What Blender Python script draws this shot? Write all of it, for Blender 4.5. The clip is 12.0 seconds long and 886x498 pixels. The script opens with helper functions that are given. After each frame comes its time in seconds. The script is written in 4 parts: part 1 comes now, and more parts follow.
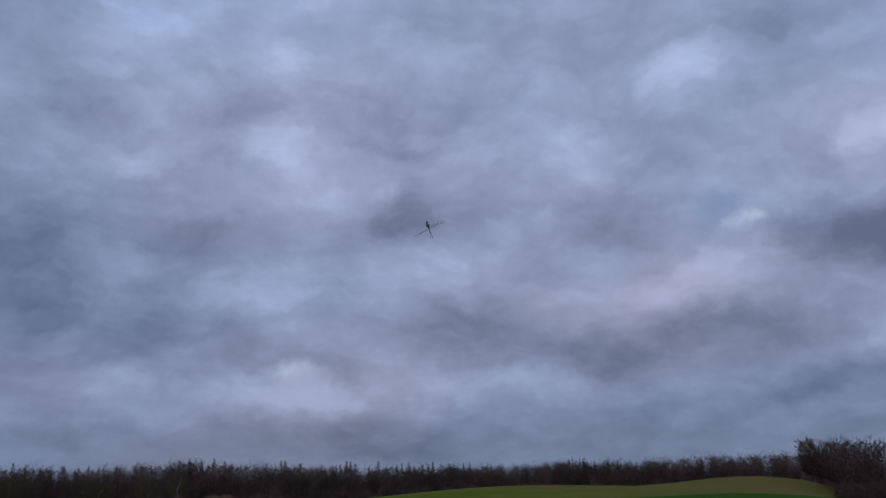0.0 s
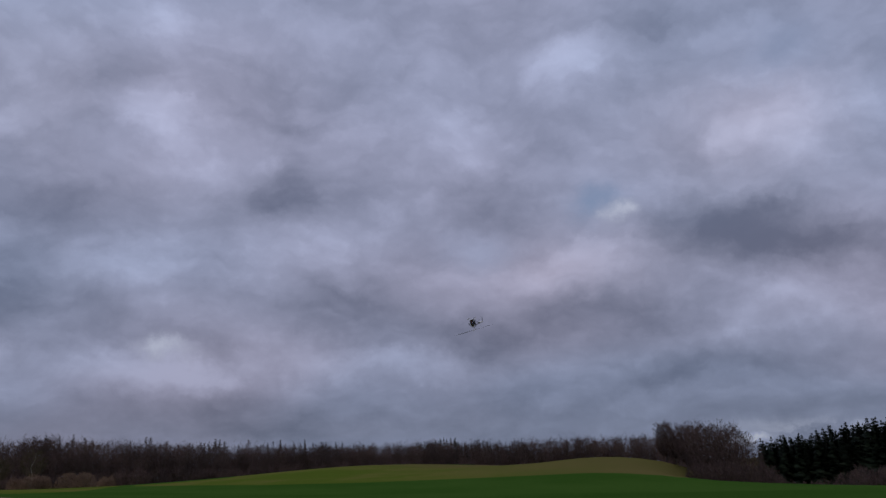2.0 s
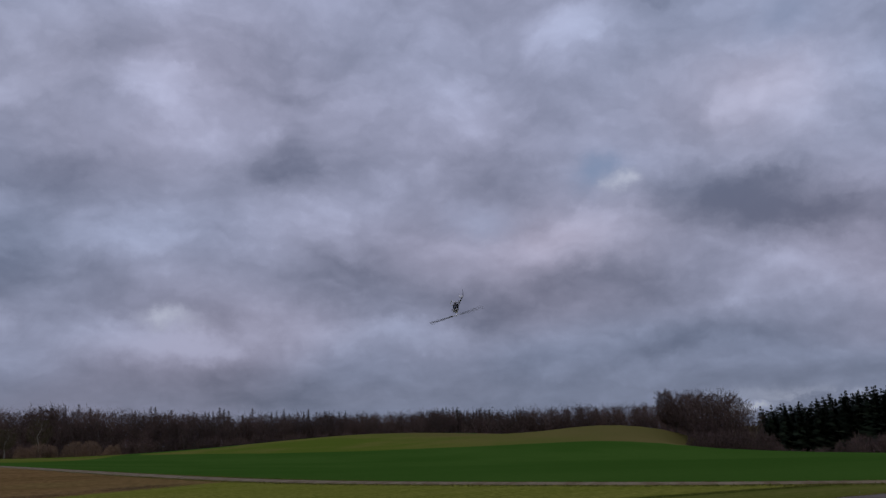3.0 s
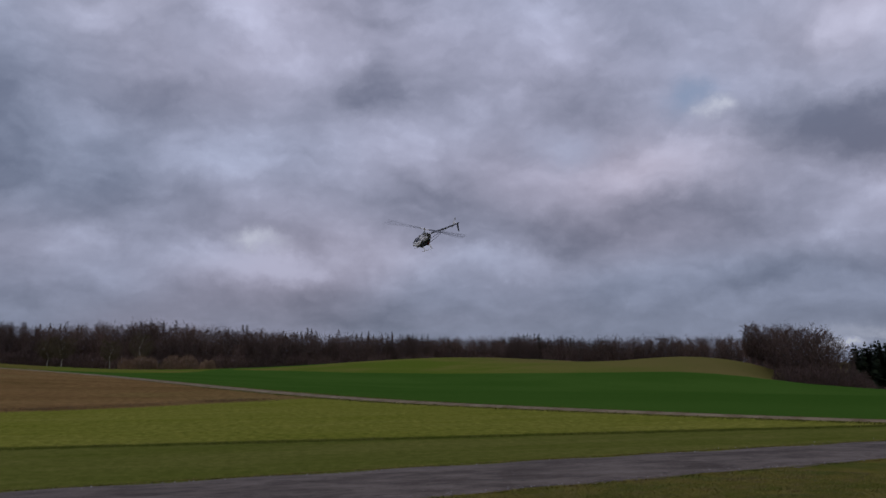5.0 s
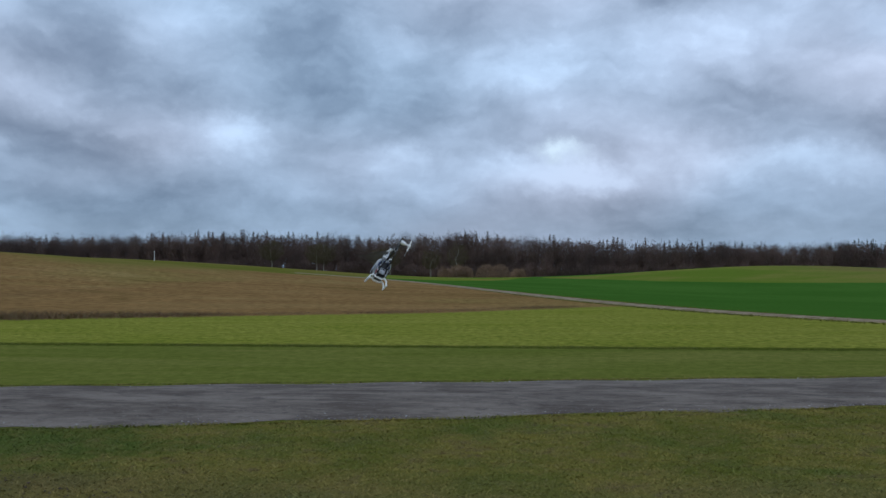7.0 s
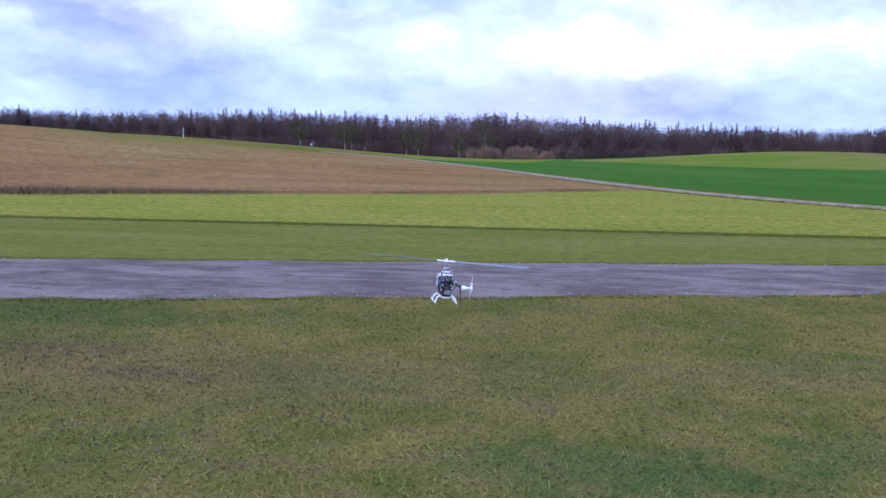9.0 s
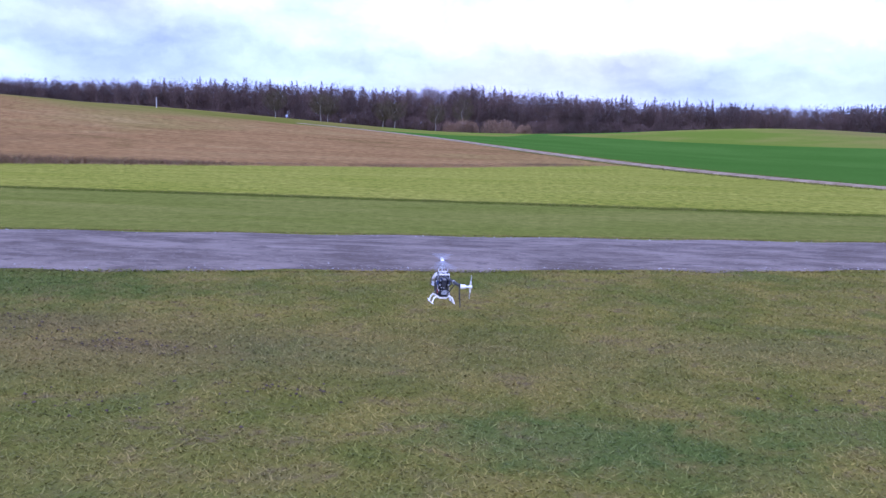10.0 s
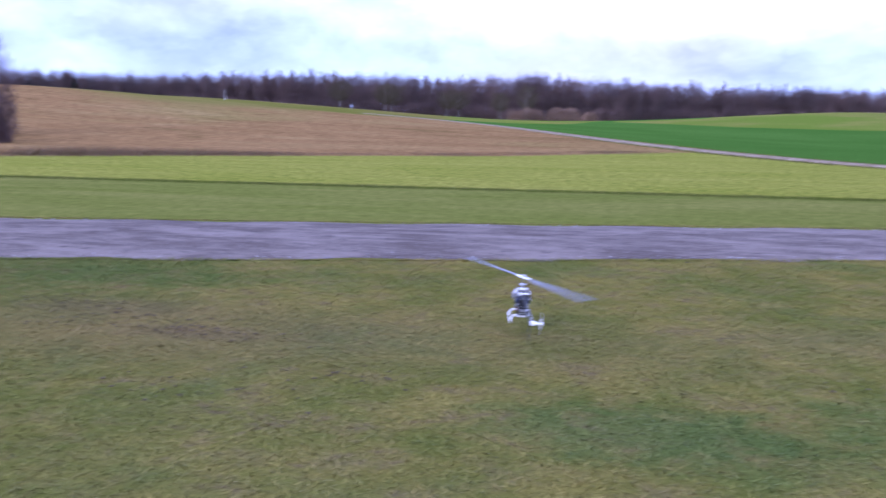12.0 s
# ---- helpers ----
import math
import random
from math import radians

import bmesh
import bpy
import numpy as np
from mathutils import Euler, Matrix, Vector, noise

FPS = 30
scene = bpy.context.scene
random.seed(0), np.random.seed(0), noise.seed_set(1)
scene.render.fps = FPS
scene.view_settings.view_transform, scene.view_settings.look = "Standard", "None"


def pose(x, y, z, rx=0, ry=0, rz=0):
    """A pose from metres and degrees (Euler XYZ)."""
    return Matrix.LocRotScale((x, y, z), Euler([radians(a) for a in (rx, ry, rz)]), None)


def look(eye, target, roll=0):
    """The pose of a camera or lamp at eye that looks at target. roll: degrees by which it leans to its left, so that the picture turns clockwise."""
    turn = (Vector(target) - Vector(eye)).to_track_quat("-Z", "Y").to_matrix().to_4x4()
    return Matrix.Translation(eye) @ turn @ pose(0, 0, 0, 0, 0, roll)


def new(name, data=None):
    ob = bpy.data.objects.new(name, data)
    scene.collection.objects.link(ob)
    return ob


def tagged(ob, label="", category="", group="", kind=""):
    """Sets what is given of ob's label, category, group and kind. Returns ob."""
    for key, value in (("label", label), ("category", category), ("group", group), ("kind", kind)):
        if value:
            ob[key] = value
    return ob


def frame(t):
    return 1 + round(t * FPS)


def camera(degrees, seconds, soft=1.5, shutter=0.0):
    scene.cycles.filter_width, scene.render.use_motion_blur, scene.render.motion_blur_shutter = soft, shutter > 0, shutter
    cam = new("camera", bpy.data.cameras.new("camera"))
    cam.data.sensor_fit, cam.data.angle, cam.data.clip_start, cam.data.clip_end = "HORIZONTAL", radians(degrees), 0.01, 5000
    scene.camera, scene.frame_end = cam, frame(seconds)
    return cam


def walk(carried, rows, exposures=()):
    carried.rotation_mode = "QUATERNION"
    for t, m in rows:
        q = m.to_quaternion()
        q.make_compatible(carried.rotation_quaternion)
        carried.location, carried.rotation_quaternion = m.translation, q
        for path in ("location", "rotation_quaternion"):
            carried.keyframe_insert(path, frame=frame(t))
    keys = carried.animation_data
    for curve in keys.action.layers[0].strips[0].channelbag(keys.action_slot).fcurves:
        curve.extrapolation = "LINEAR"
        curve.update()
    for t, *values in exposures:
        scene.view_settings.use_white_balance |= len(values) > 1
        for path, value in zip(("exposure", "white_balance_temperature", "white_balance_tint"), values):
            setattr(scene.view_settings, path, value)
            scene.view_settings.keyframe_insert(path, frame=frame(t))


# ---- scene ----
# Camera: it stands still on the near lawn and turns to follow the flight.
cam = camera(56.05, 12.0, soft=1.45, shutter=0.25)
EYE = Vector((0.0, 0.0, 1.85))


def aim(t, yaw, pitch, roll):
    """A row for walk(): yaw to the right of +y, pitch up, roll to the left, in degrees."""
    y, p = radians(yaw), radians(pitch)
    way = Vector((math.sin(y) * math.cos(p), math.cos(y) * math.cos(p), math.sin(p)))
    return t, look(EYE, EYE + way, roll)


walk(cam, [aim(*row) for row in (
    (0.0, 12.99, 16.36, -2.20), (0.5, 14.20, 17.17, -1.34), (1.0, 18.00, 16.85, -0.66),
    (1.5, 20.36, 15.34, -1.62), (2.0, 21.38, 14.72, -1.92), (2.5, 21.33, 13.23, -2.17),
    (2.7, 21.38, 12.79, -2.11), (4.3, 19.05, 12.63, -1.53), (4.5, 18.73, 12.07, -1.54),
    (5.0, 15.25, 7.74, -0.04), (5.5, 14.66, 5.65, 0.75), (6.0, 10.30, 3.82, 1.39),
    (6.5, -1.94, 2.26, 0.83), (7.0, -5.55, 1.51, -0.05), (7.5, -8.97, -0.22, -0.50),
    (7.7, -10.18, -1.87, -0.56), (9.3, -6.76, -7.06, 1.09), (9.5, -6.48, -7.41, 1.16),
    (10.0, -5.69, -8.46, 1.46), (10.5, -5.54, -8.59, 1.70), (11.0, -5.25, -8.76, 1.95),
    (11.5, -5.41, -8.68, 1.89), (11.8, -5.39, -8.67, 1.91), (11.9, -6.76, -8.92, 1.40),
    (12.0, -10.13, -9.31, 0.71))],
    exposures=((0.0, -1.26, 5850, 8), (0.5, -1.30, 6050, 12), (2.0, -1.33, 6400, 13), (2.5, -1.31, 6450, 13), (4.5, -1.27, 6550, 13), (5.0, -1.12, 6700, 12), (5.5, -0.90, 6720, 11), (6.0, -0.66, 6450, 6),
               (6.5, -0.44, 6150, -1), (7.0, -0.40, 6020, -6), (7.7, -0.27, 5760, 0), (8.6, 0.48, 5400, 17), (9.3, 0.80, 5080, 27), (10.0, 0.93, 5050, 32), (12.0, 1.02, 5050, 34)))


# ---- node helpers ----
def material(name):
    m = bpy.data.materials.new(name)
    m.use_nodes = True
    n = m.node_tree.nodes
    return m, n, m.node_tree.links, n["Principled BSDF"]


def mix(n, l, fac, a, b, kind="MIX"):
    """A colour mix node; fac, a and b are sockets or values."""
    k = n.new("ShaderNodeMix")
    k.data_type, k.blend_type = "RGBA", kind
    for socket, value in ((k.inputs[0], fac), (k.inputs[6], a), (k.inputs[7], b)):
        if isinstance(value, bpy.types.NodeSocket):
            l.new(value, socket)
        elif isinstance(value, tuple):
            socket.default_value = (*value, 1.0)
        else:
            socket.default_value = value
    return k.outputs[2]


def calc(n, l, op, a, b=0.0, c=0.0):
    k = n.new("ShaderNodeMath")
    k.operation = op
    for socket, value in zip(k.inputs, (a, b, c)):
        if isinstance(value, bpy.types.NodeSocket):
            l.new(value, socket)
        else:
            socket.default_value = value
    return k.outputs[0]


def span(n, l, value, lo, hi, to_lo=0.0, to_hi=1.0, smooth=True):
    k = n.new("ShaderNodeMapRange")
    k.interpolation_type = "SMOOTHSTEP" if smooth else "LINEAR"
    l.new(value, k.inputs[0])
    for i, v in enumerate((lo, hi, to_lo, to_hi)):
        k.inputs[i + 1].default_value = v
    return k.outputs[0]


def noise_at(n, l, vector, scale, detail=4.0, rough=0.55, warp=0.0):
    k = n.new("ShaderNodeTexNoise")
    k.inputs["Scale"].default_value, k.inputs["Detail"].default_value = scale, detail
    k.inputs["Roughness"].default_value, k.inputs["Distortion"].default_value = rough, warp
    l.new(vector, k.inputs["Vector"])
    return k.outputs["Fac"]


def stretched(n, l, vector, sx, sy, sz, turn=0.0):
    k = n.new("ShaderNodeMapping")
    k.inputs["Scale"].default_value = (sx, sy, sz)
    k.inputs["Rotation"].default_value = (0, 0, radians(turn))
    l.new(vector, k.inputs["Vector"])
    return k.outputs[0]


def bumped(n, l, bsdf, height, strength, distance):
    k = n.new("ShaderNodeBump")
    k.inputs["Strength"].default_value, k.inputs["Distance"].default_value = strength, distance
    l.new(height, k.inputs["Height"])
    l.new(k.outputs[0], bsdf.inputs["Normal"])


# ---- world: a broken grey cloud deck under a clear sky ----
SUN_AZ, SUN_EL = 205.0, 24.0
# banks of the cloud deck: azimuth, elevation, half width, half height in degrees, and how much lighter or darker
DARK_BANKS = (
    (-4.1, 18.6, 5.1, 6.6, -0.4), (11.3, 20.4, 2.1, 5.0, -0.8), (13.0, 10.8, 4.7, 1.4, -0.8), (23.1, 7.9, 6.2, 1.2, -1.0),
    (31.7, 10.0, 7.8, 1.3, -0.7), (40.7, 14.6, 5.1, 2.0, -1.1), (46.8, 13.5, 4.3, 2.3, -0.8), (39.7, 6.1, 7.4, 1.2, -0.9),
    (-3.5, 11.9, 3.5, 2.3, -0.5), (22.0, 2.8, 19.5, 0.8, -0.5), (6.8, 4.1, 5.8, 0.9, -0.5), (-14.3, 15.6, 4.7, 4.0, -1.0),
    (-31.2, 8.1, 4.7, 2.3, -1.2), (-22.0, 4.0, 20.0, 5.0, -0.55), (-26.6, 13.3, 6.2, 3.1, -0.6), (-18.0, 11.9, 4.3, 1.8, -0.5), (20.5, 9.4, 3.0, 1.0, -0.4))
LIGHT_BANKS = (
    (2.0, 22.4, 1.9, 2.6, 0.7), (31.5, 26.2, 2.9, 1.9, 0.7), (22.5, 22.1, 2.3, 1.6, 0.6), (45.0, 22.0, 4.5, 3.0, 0.9),
    (32.8, 13.9, 4.0, 1.6, 0.9), (24.6, 14.8, 2.3, 1.4, 0.6), (11.0, 14.3, 3.1, 2.2, 0.5), (27.2, 12.2, 6.0, 1.4, 0.6),
    (3.1, 6.5, 5.1, 1.1, 0.9), (15.3, 7.0, 7.0, 0.9, 0.8), (44.9, 9.6, 4.3, 1.4, 0.7), (45.1, 4.2, 2.7, 0.7, 0.5),
    (-20.9, 9.0, 3.5, 1.6, 0.9), (-0.6, 6.8, 4.7, 1.1, 0.5), (-25.5, 6.2, 6.2, 1.3, 0.3), (-1.0, 13.4, 5.5, 2.0, 0.6),
    (9.0, 31.0, 18.0, 3.0, 0.3), (-11.1, 6.9, 5.8, 1.6, 0.3))


def make_world():
    w = bpy.data.worlds.new("sky")
    scene.world = w
    w.use_nodes = True
    n, l = w.node_tree.nodes, w.node_tree.links
    back = n["Background"]
    sky = n.new("ShaderNodeTexSky")
    sky.sky_type, sky.sun_disc = "NISHITA", False
    sky.sun_elevation, sky.sun_rotation = radians(SUN_EL), radians(SUN_AZ)
    coord = n.new("ShaderNodeTexCoord").outputs["Generated"]
    xyz = n.new("ShaderNodeSeparateXYZ")
    l.new(coord, xyz.inputs[0])
    up = calc(n, l, "MAXIMUM", xyz.outputs[2], 0.0)
    # the deck is a layer overhead: its pattern closes up towards the horizon
    depth = calc(n, l, "ADD", up, 0.30)
    flat = n.new("ShaderNodeCombineXYZ")
    l.new(calc(n, l, "DIVIDE", xyz.outputs[0], depth), flat.inputs[0])
    l.new(calc(n, l, "DIVIDE", xyz.outputs[1], depth), flat.inputs[1])
    plane = flat.outputs[0]
    # slow drifts bend every outline a little
    drift = n.new("ShaderNodeTexNoise")
    drift.inputs["Scale"].default_value, drift.inputs["Detail"].default_value, drift.inputs["Roughness"].default_value = 7.0, 7.0, 0.62
    l.new(coord, drift.inputs["Vector"])
    bend = n.new("ShaderNodeVectorMath")
    bend.operation = "MULTIPLY_ADD"
    l.new(drift.outputs["Color"], bend.inputs[0])
    bend.inputs[1].default_value, bend.inputs[2].default_value = (0.13, 0.13, 0.085), (-0.065, -0.065, -0.0425)
    warped = n.new("ShaderNodeVectorMath")
    l.new(coord, warped.inputs[0])
    l.new(bend.outputs[0], warped.inputs[1])
    big = noise_at(n, l, stretched(n, l, plane, 1.0, 1.0, 1.0, 12), 1.5, 4.0, 0.5, 0.3)
    mid = noise_at(n, l, stretched(n, l, plane, 1.0, 1.0, 1.0, -20), 4.0, 5.0, 0.52, 0.3)
    puff = noise_at(n, l, stretched(n, l, warped.outputs[0], 1.0, 1.0, 1.8), 6.5, 8.0, 0.58)
    soft = noise_at(n, l, plane, 0.6, 2.0, 0.5)

    def lobe(az, el, wide, tall, src):
        """A soft bank of cloud: 1 in its middle, fading outwards."""
        p, q = radians(az), radians(el)
        way = n.new("ShaderNodeVectorMath")
        way.operation = "SUBTRACT"
        l.new(src, way.inputs[0])
        way.inputs[1].default_value = (math.sin(p) * math.cos(q), math.cos(p) * math.cos(q), math.sin(q))
        size = n.new("ShaderNodeVectorMath")
        size.operation = "MULTIPLY"
        l.new(way.outputs[0], size.inputs[0])
        size.inputs[1].default_value = (1 / radians(wide), 1 / radians(wide), 1 / radians(tall))
        sq = n.new("ShaderNodeVectorMath")
        sq.operation = "DOT_PRODUCT"
        l.new(size.outputs[0], sq.inputs[0])
        l.new(size.outputs[0], sq.inputs[1])
        return calc(n, l, "EXPONENT", calc(n, l, "MULTIPLY", sq.outputs["Value"], -1.0))

    tone = calc(n, l, "MULTIPLY_ADD", big, 0.12, 0.388)
    tone = calc(n, l, "MULTIPLY_ADD", mid, 0.16, tone)
    tone = calc(n, l, "MULTIPLY_ADD", puff, 0.175, tone)
    # heaped tops
    heap = n.new("ShaderNodeTexVoronoi")
    heap.feature = "SMOOTH_F1"
    heap.inputs["Scale"].default_value, heap.inputs["Detail"].default_value, heap.inputs["Roughness"].default_value = 7.5, 3.0, 0.55
    heap.inputs["Smoothness"].default_value = 0.55
    l.new(stretched(n, l, warped.outputs[0], 1.0, 1.0, 2.2), heap.inputs["Vector"])
    tone = calc(n, l, "MULTIPLY_ADD", heap.outputs["Distance"], -0.11, tone)
    for az, el, wide, tall, light in DARK_BANKS + LIGHT_BANKS:
        tone = calc(n, l, "MULTIPLY_ADD", lobe(az, el, wide, tall, warped.outputs[0]), (0.085 if light < 0 and el < 13 else 0.12) * light, tone)
    ramp = n.new("ShaderNodeValToRGB")
    ramp.color_ramp.interpolation = "B_SPLINE"
    e = ramp.color_ramp.elements
    e[0].position, e[0].color = 0.36, (0.158, 0.186, 0.270, 1)
    e[1].position, e[1].color = 0.64, (0.588, 0.66, 0.868, 1)
    e.new(0.45).color = (0.287, 0.322, 0.434, 1)
    e.new(0.55).color = (0.42, 0.462, 0.616, 1)
    l.new(tone, ramp.inputs[0])
    # mauve and cool drifts in the deck
    deck = mix(n, l, span(n, l, soft, 0.40, 0.62), mix(n, l, 1.0, ramp.outputs[0], (0.94, 1.0, 1.06), "MULTIPLY"), mix(n, l, 1.0, ramp.outputs[0], (1.06, 0.985, 1.0), "MULTIPLY"))
    # low sun warms the cloud tops on the right
    warm = calc(n, l, "MAXIMUM", lobe(43.0, 21.0, 6.5, 4.0, warped.outputs[0]), calc(n, l, "MULTIPLY", lobe(31.0, 13.2, 7.0, 2.2, warped.outputs[0]), 0.7))
    warm = calc(n, l, "MAXIMUM", warm, calc(n, l, "MULTIPLY", lobe(-8.0, 24.0, 9.0, 4.5, warped.outputs[0]), 0.6))
    deck = mix(n, l, warm, deck, mix(n, l, 1.0, deck, (1.10, 0.985, 0.93), "MULTIPLY"))
    # the deck is brighter overhead
    high = span(n, l, xyz.outputs[2], 0.06, 0.36, 1.40, 1.97, False)
    gain = n.new("ShaderNodeCombineXYZ")
    for k in gain.inputs:
        l.new(high, k)
    deck = mix(n, l, 1.0, deck, gain.outputs[0], "MULTIPLY")
    # far cloud seen edge-on near the horizon is a flat slate blue
    low = span(n, l, xyz.outputs[2], 0.01, 0.10, 0.40, 0.0)
    deck = mix(n, l, low, deck, (0.36, 0.42, 0.56))

    clear = mix(n, l, 1.0, sky.outputs[0], (0.10, 0.10, 0.10), "MULTIPLY")
    gap = lobe(32.6, 17.1, 1.4, 1.1, warped.outputs[0])
    gap = calc(n, l, "MAXIMUM", gap, calc(n, l, "MULTIPLY", lobe(45.5, 25.8, 3.5, 1.8, warped.outputs[0]), 0.6))
    gap = calc(n, l, "MAXIMUM", gap, calc(n, l, "MULTIPLY", lobe(24.0, 14.5, 2.4, 1.4, warped.outputs[0]), 0.4))
    deck = mix(n, l, calc(n, l, "MULTIPLY", gap, 0.8), deck, mix(n, l, 0.6, clear, (0.62, 0.82, 1.25)))
    white = calc(n, l, "MAXIMUM", lobe(34.0, 16.0, 0.9, 0.45, warped.outputs[0]), lobe(2.8, 7.9, 1.2, 0.5, warped.outputs[0]))
    white = calc(n, l, "MAXIMUM", white, calc(n, l, "MULTIPLY", lobe(45.2, 1.3, 3.6, 0.55, warped.outputs[0]), span(n, l, puff, 0.40, 0.56)))
    white = calc(n, l, "MAXIMUM", white, calc(n, l, "MULTIPLY", lobe(41.0, 0.6, 1.4, 0.35, warped.outputs[0]), span(n, l, puff, 0.40, 0.56)))
    deck = mix(n, l, calc(n, l, "MULTIPLY", white, 0.8), deck, (1.2, 1.3, 1.55))
    # the far side of the world below the horizon is never seen: ground tone
    deck = mix(n, l, span(n, l, xyz.outputs[2], -0.02, 0.0), (0.08, 0.09, 0.06), deck)
    l.new(deck, back.inputs[0])
    back.inputs[1].default_value = 1.0


make_world()
sun = new("sun", bpy.data.lights.new("sun", "SUN"))
sun.data.energy, sun.data.angle, sun.data.color = 0.8, radians(14), (1.0, 0.95, 0.88)
a, b = radians(SUN_AZ), radians(SUN_EL)
sun.matrix_world = look(Vector((0, 0, 40)), Vector((0, 0, 40)) - Vector((math.sin(a) * math.cos(b), math.cos(a) * math.cos(b), math.sin(b))))

# ---- the lie of the land ----
HILLS = (0.07, -0.37, 2.11, -0.71, 0.52, 0.52, -0.09, 0.38, 0.04, 1.01, -1.24, 1.65, 1.52, -1.55, -4.14, -3.17, 0.37, 0.06, 1.83, -1.35, 4.96, -0.74, -2.43, 6.74, -3.11, -1.46, -0.27, 2.20, -2.19, 1.07, -0.89, -0.61, 6.68, -0.90, -2.29, -0.82, 1.95, 1.38, 1.93, -1.31, 0.59, -1.91, -1.05, -0.26, -0.39, 0.37, 0.68, 0.70, -1.21, -0.07, -2.33, -1.34, 0.11, -0.02)
KNOLLS = ((-57, 76, 26, 2.26), (-53, 99, 26, -0.80), (130, 185, 26, 1.37), (125, 208, 26, 0.02), (148, 187, 26, 1.99), (113, 232, 26, -4.27), (134, 167, 14, -4.55), (131, 179, 12, -0.86),
          (83, 288, 30, -0.76), (103, 282, 30, 0.27), (122, 274, 30, -0.11), (138, 260, 30, -3.17), (151, 242, 28, -5.57), (162, 222, 26, -4.69), (170, 203, 26, -3.75),
          (184, 191, 28, -5.56), (138, 194, 13, 4.81), (137, 179, 13, 0.65), (143, 170, 16, -1.65), (117, 179, 13, 2.01), (111, 192, 16, 0.05), (153, 165, 20, -1.95))


def land(x, y):
    """Height of the ground: level round the airfield, gentle swells beyond. Works on numbers and arrays."""
    x, y = np.asarray(x, float), np.asarray(y, float)
    u = np.clip((np.hypot(x, y) - 36) / 70, 0, 1)
    z = 0.0 * x
    for i, h in enumerate(HILLS):
        cx, cy = -280 + 80 * (i % 9), 40 + 80 * (i // 9)
        z = z + h * np.exp(-((x - cx) ** 2 + (y - cy) ** 2) / (2 * 68.0 ** 2))
    for cx, cy, wide, h in KNOLLS:
        z = z + h * np.exp(-((x - cx) ** 2 + (y - cy) ** 2) / (2 * wide ** 2))
    return u * u * (3 - 2 * u) * z


def road_near(x):
    return 10.72 + 0.25 * x - 0.004 * x * np.abs(x) * 0.5


def road_far(x):
    return 14.05 + 0.18 * x - 0.002 * x * np.abs(x) * 0.5


TRACK = ((60, -18), (34, 8), (19.8, 21.8), (16.9, 25.2), (11.5, 32.8), (8.0, 39.3), (5.0, 48), (1.9, 59.2), (-2.6, 75.0),
         (-8.6, 93), (-15.3, 112), (-24, 124.5), (-35.6, 129.5), (-48, 133), (-80, 140), (-120, 146))
MEADOW = 20.3  # far edge of the mown strip


def resample(points, step):
    """Points every step metres along a smooth line through the points."""
    p = np.array(points, float)
    for _ in range(3):
        q = np.empty((len(p) * 2 - 2, 2))
        q[0::2], q[1::2] = p[:-1] * 0.75 + p[1:] * 0.25, p[:-1] * 0.25 + p[1:] * 0.75
        p = np.vstack((p[:1], q, p[-1:]))
    s = np.concatenate(([0], np.cumsum(np.hypot(*np.diff(p, axis=0).T))))
    t = np.arange(0, s[-1], step)
    return np.stack((np.interp(t, s, p[:, 0]), np.interp(t, s, p[:, 1])), 1)


def side_of(x, y, line):
    """Signed distance to a line of points: positive on its right hand."""
    best, sign = np.full(x.shape, 1e9), np.ones(x.shape)
    for (ax, ay), (bx, by) in zip(line[:-1], line[1:]):
        dx, dy = bx - ax, by - ay
        t = np.clip(((x - ax) * dx + (y - ay) * dy) / (dx * dx + dy * dy), 0, 1)
        d = np.hypot(x - ax - t * dx, y - ay - t * dy)
        s = np.where((x - ax) * dy - (y - ay) * dx > 0, 1.0, -1.0)
        near = d < best
        best, sign = np.where(near, d, best), np.where(near, s, sign)
    return best * sign


BROWN_LOW = ((-160, -45), (-22.6, 28.7), (-17.0, 31.4), (-10.6, 33.9), (-3.6, 36.7), (2.7, 42.5), (30, 62))
BROWN_FAR = ((-200, 70), (-95, 84), (-58, 84), (-45, 77), (-40, 77), (-36, 80.5), (-32, 88), (-30, 110), (-26, 130), (-20, 140), (0, 160))
CROP_FAR = ((-90, 144), (-48, 138), (-24, 131), (-13, 150), (-5, 195), (0, 247), (14, 215), (30, 188), (48, 174), (70, 166), (94, 160), (114, 150), (130, 146), (260, 120))


def strip_mesh(name, left, right, lift, across=6):
    """A ribbon draped between two lines of points."""
    n = len(left)
    f = np.linspace(0, 1, across + 1)
    x = left[:, :1] * (1 - f) + right[:, :1] * f
    y = left[:, 1:] * (1 - f) + right[:, 1:] * f
    crown = 0.03 * (1 - (2 * f - 1) ** 2)
    z = land(x, y) + lift * np.minimum(1, 4 * np.minimum(f, 1 - f) + 0.2) + crown
    v = np.stack((x, y, z), 2).reshape(-1, 3)
    w = across + 1
    faces = [(i * w + j, i * w + j + 1, (i + 1) * w + j + 1, (i + 1) * w + j) for i in range(n - 1) for j in range(across)]
    return mesh_object(name, v.tolist(), faces)


def mesh_object(name, verts, faces, mat=None, parent=None, smooth=False):
    me = bpy.data.meshes.new(name)
    me.from_pydata([tuple(v) for v in verts], [], [tuple(f) for f in faces])
    me.update()
    if mat:
        me.materials.append(mat)
    if smooth:
        me.polygons.foreach_set("use_smooth", [True] * len(me.polygons))
    ob = new(name, me)
    ob.parent = parent
    return ob


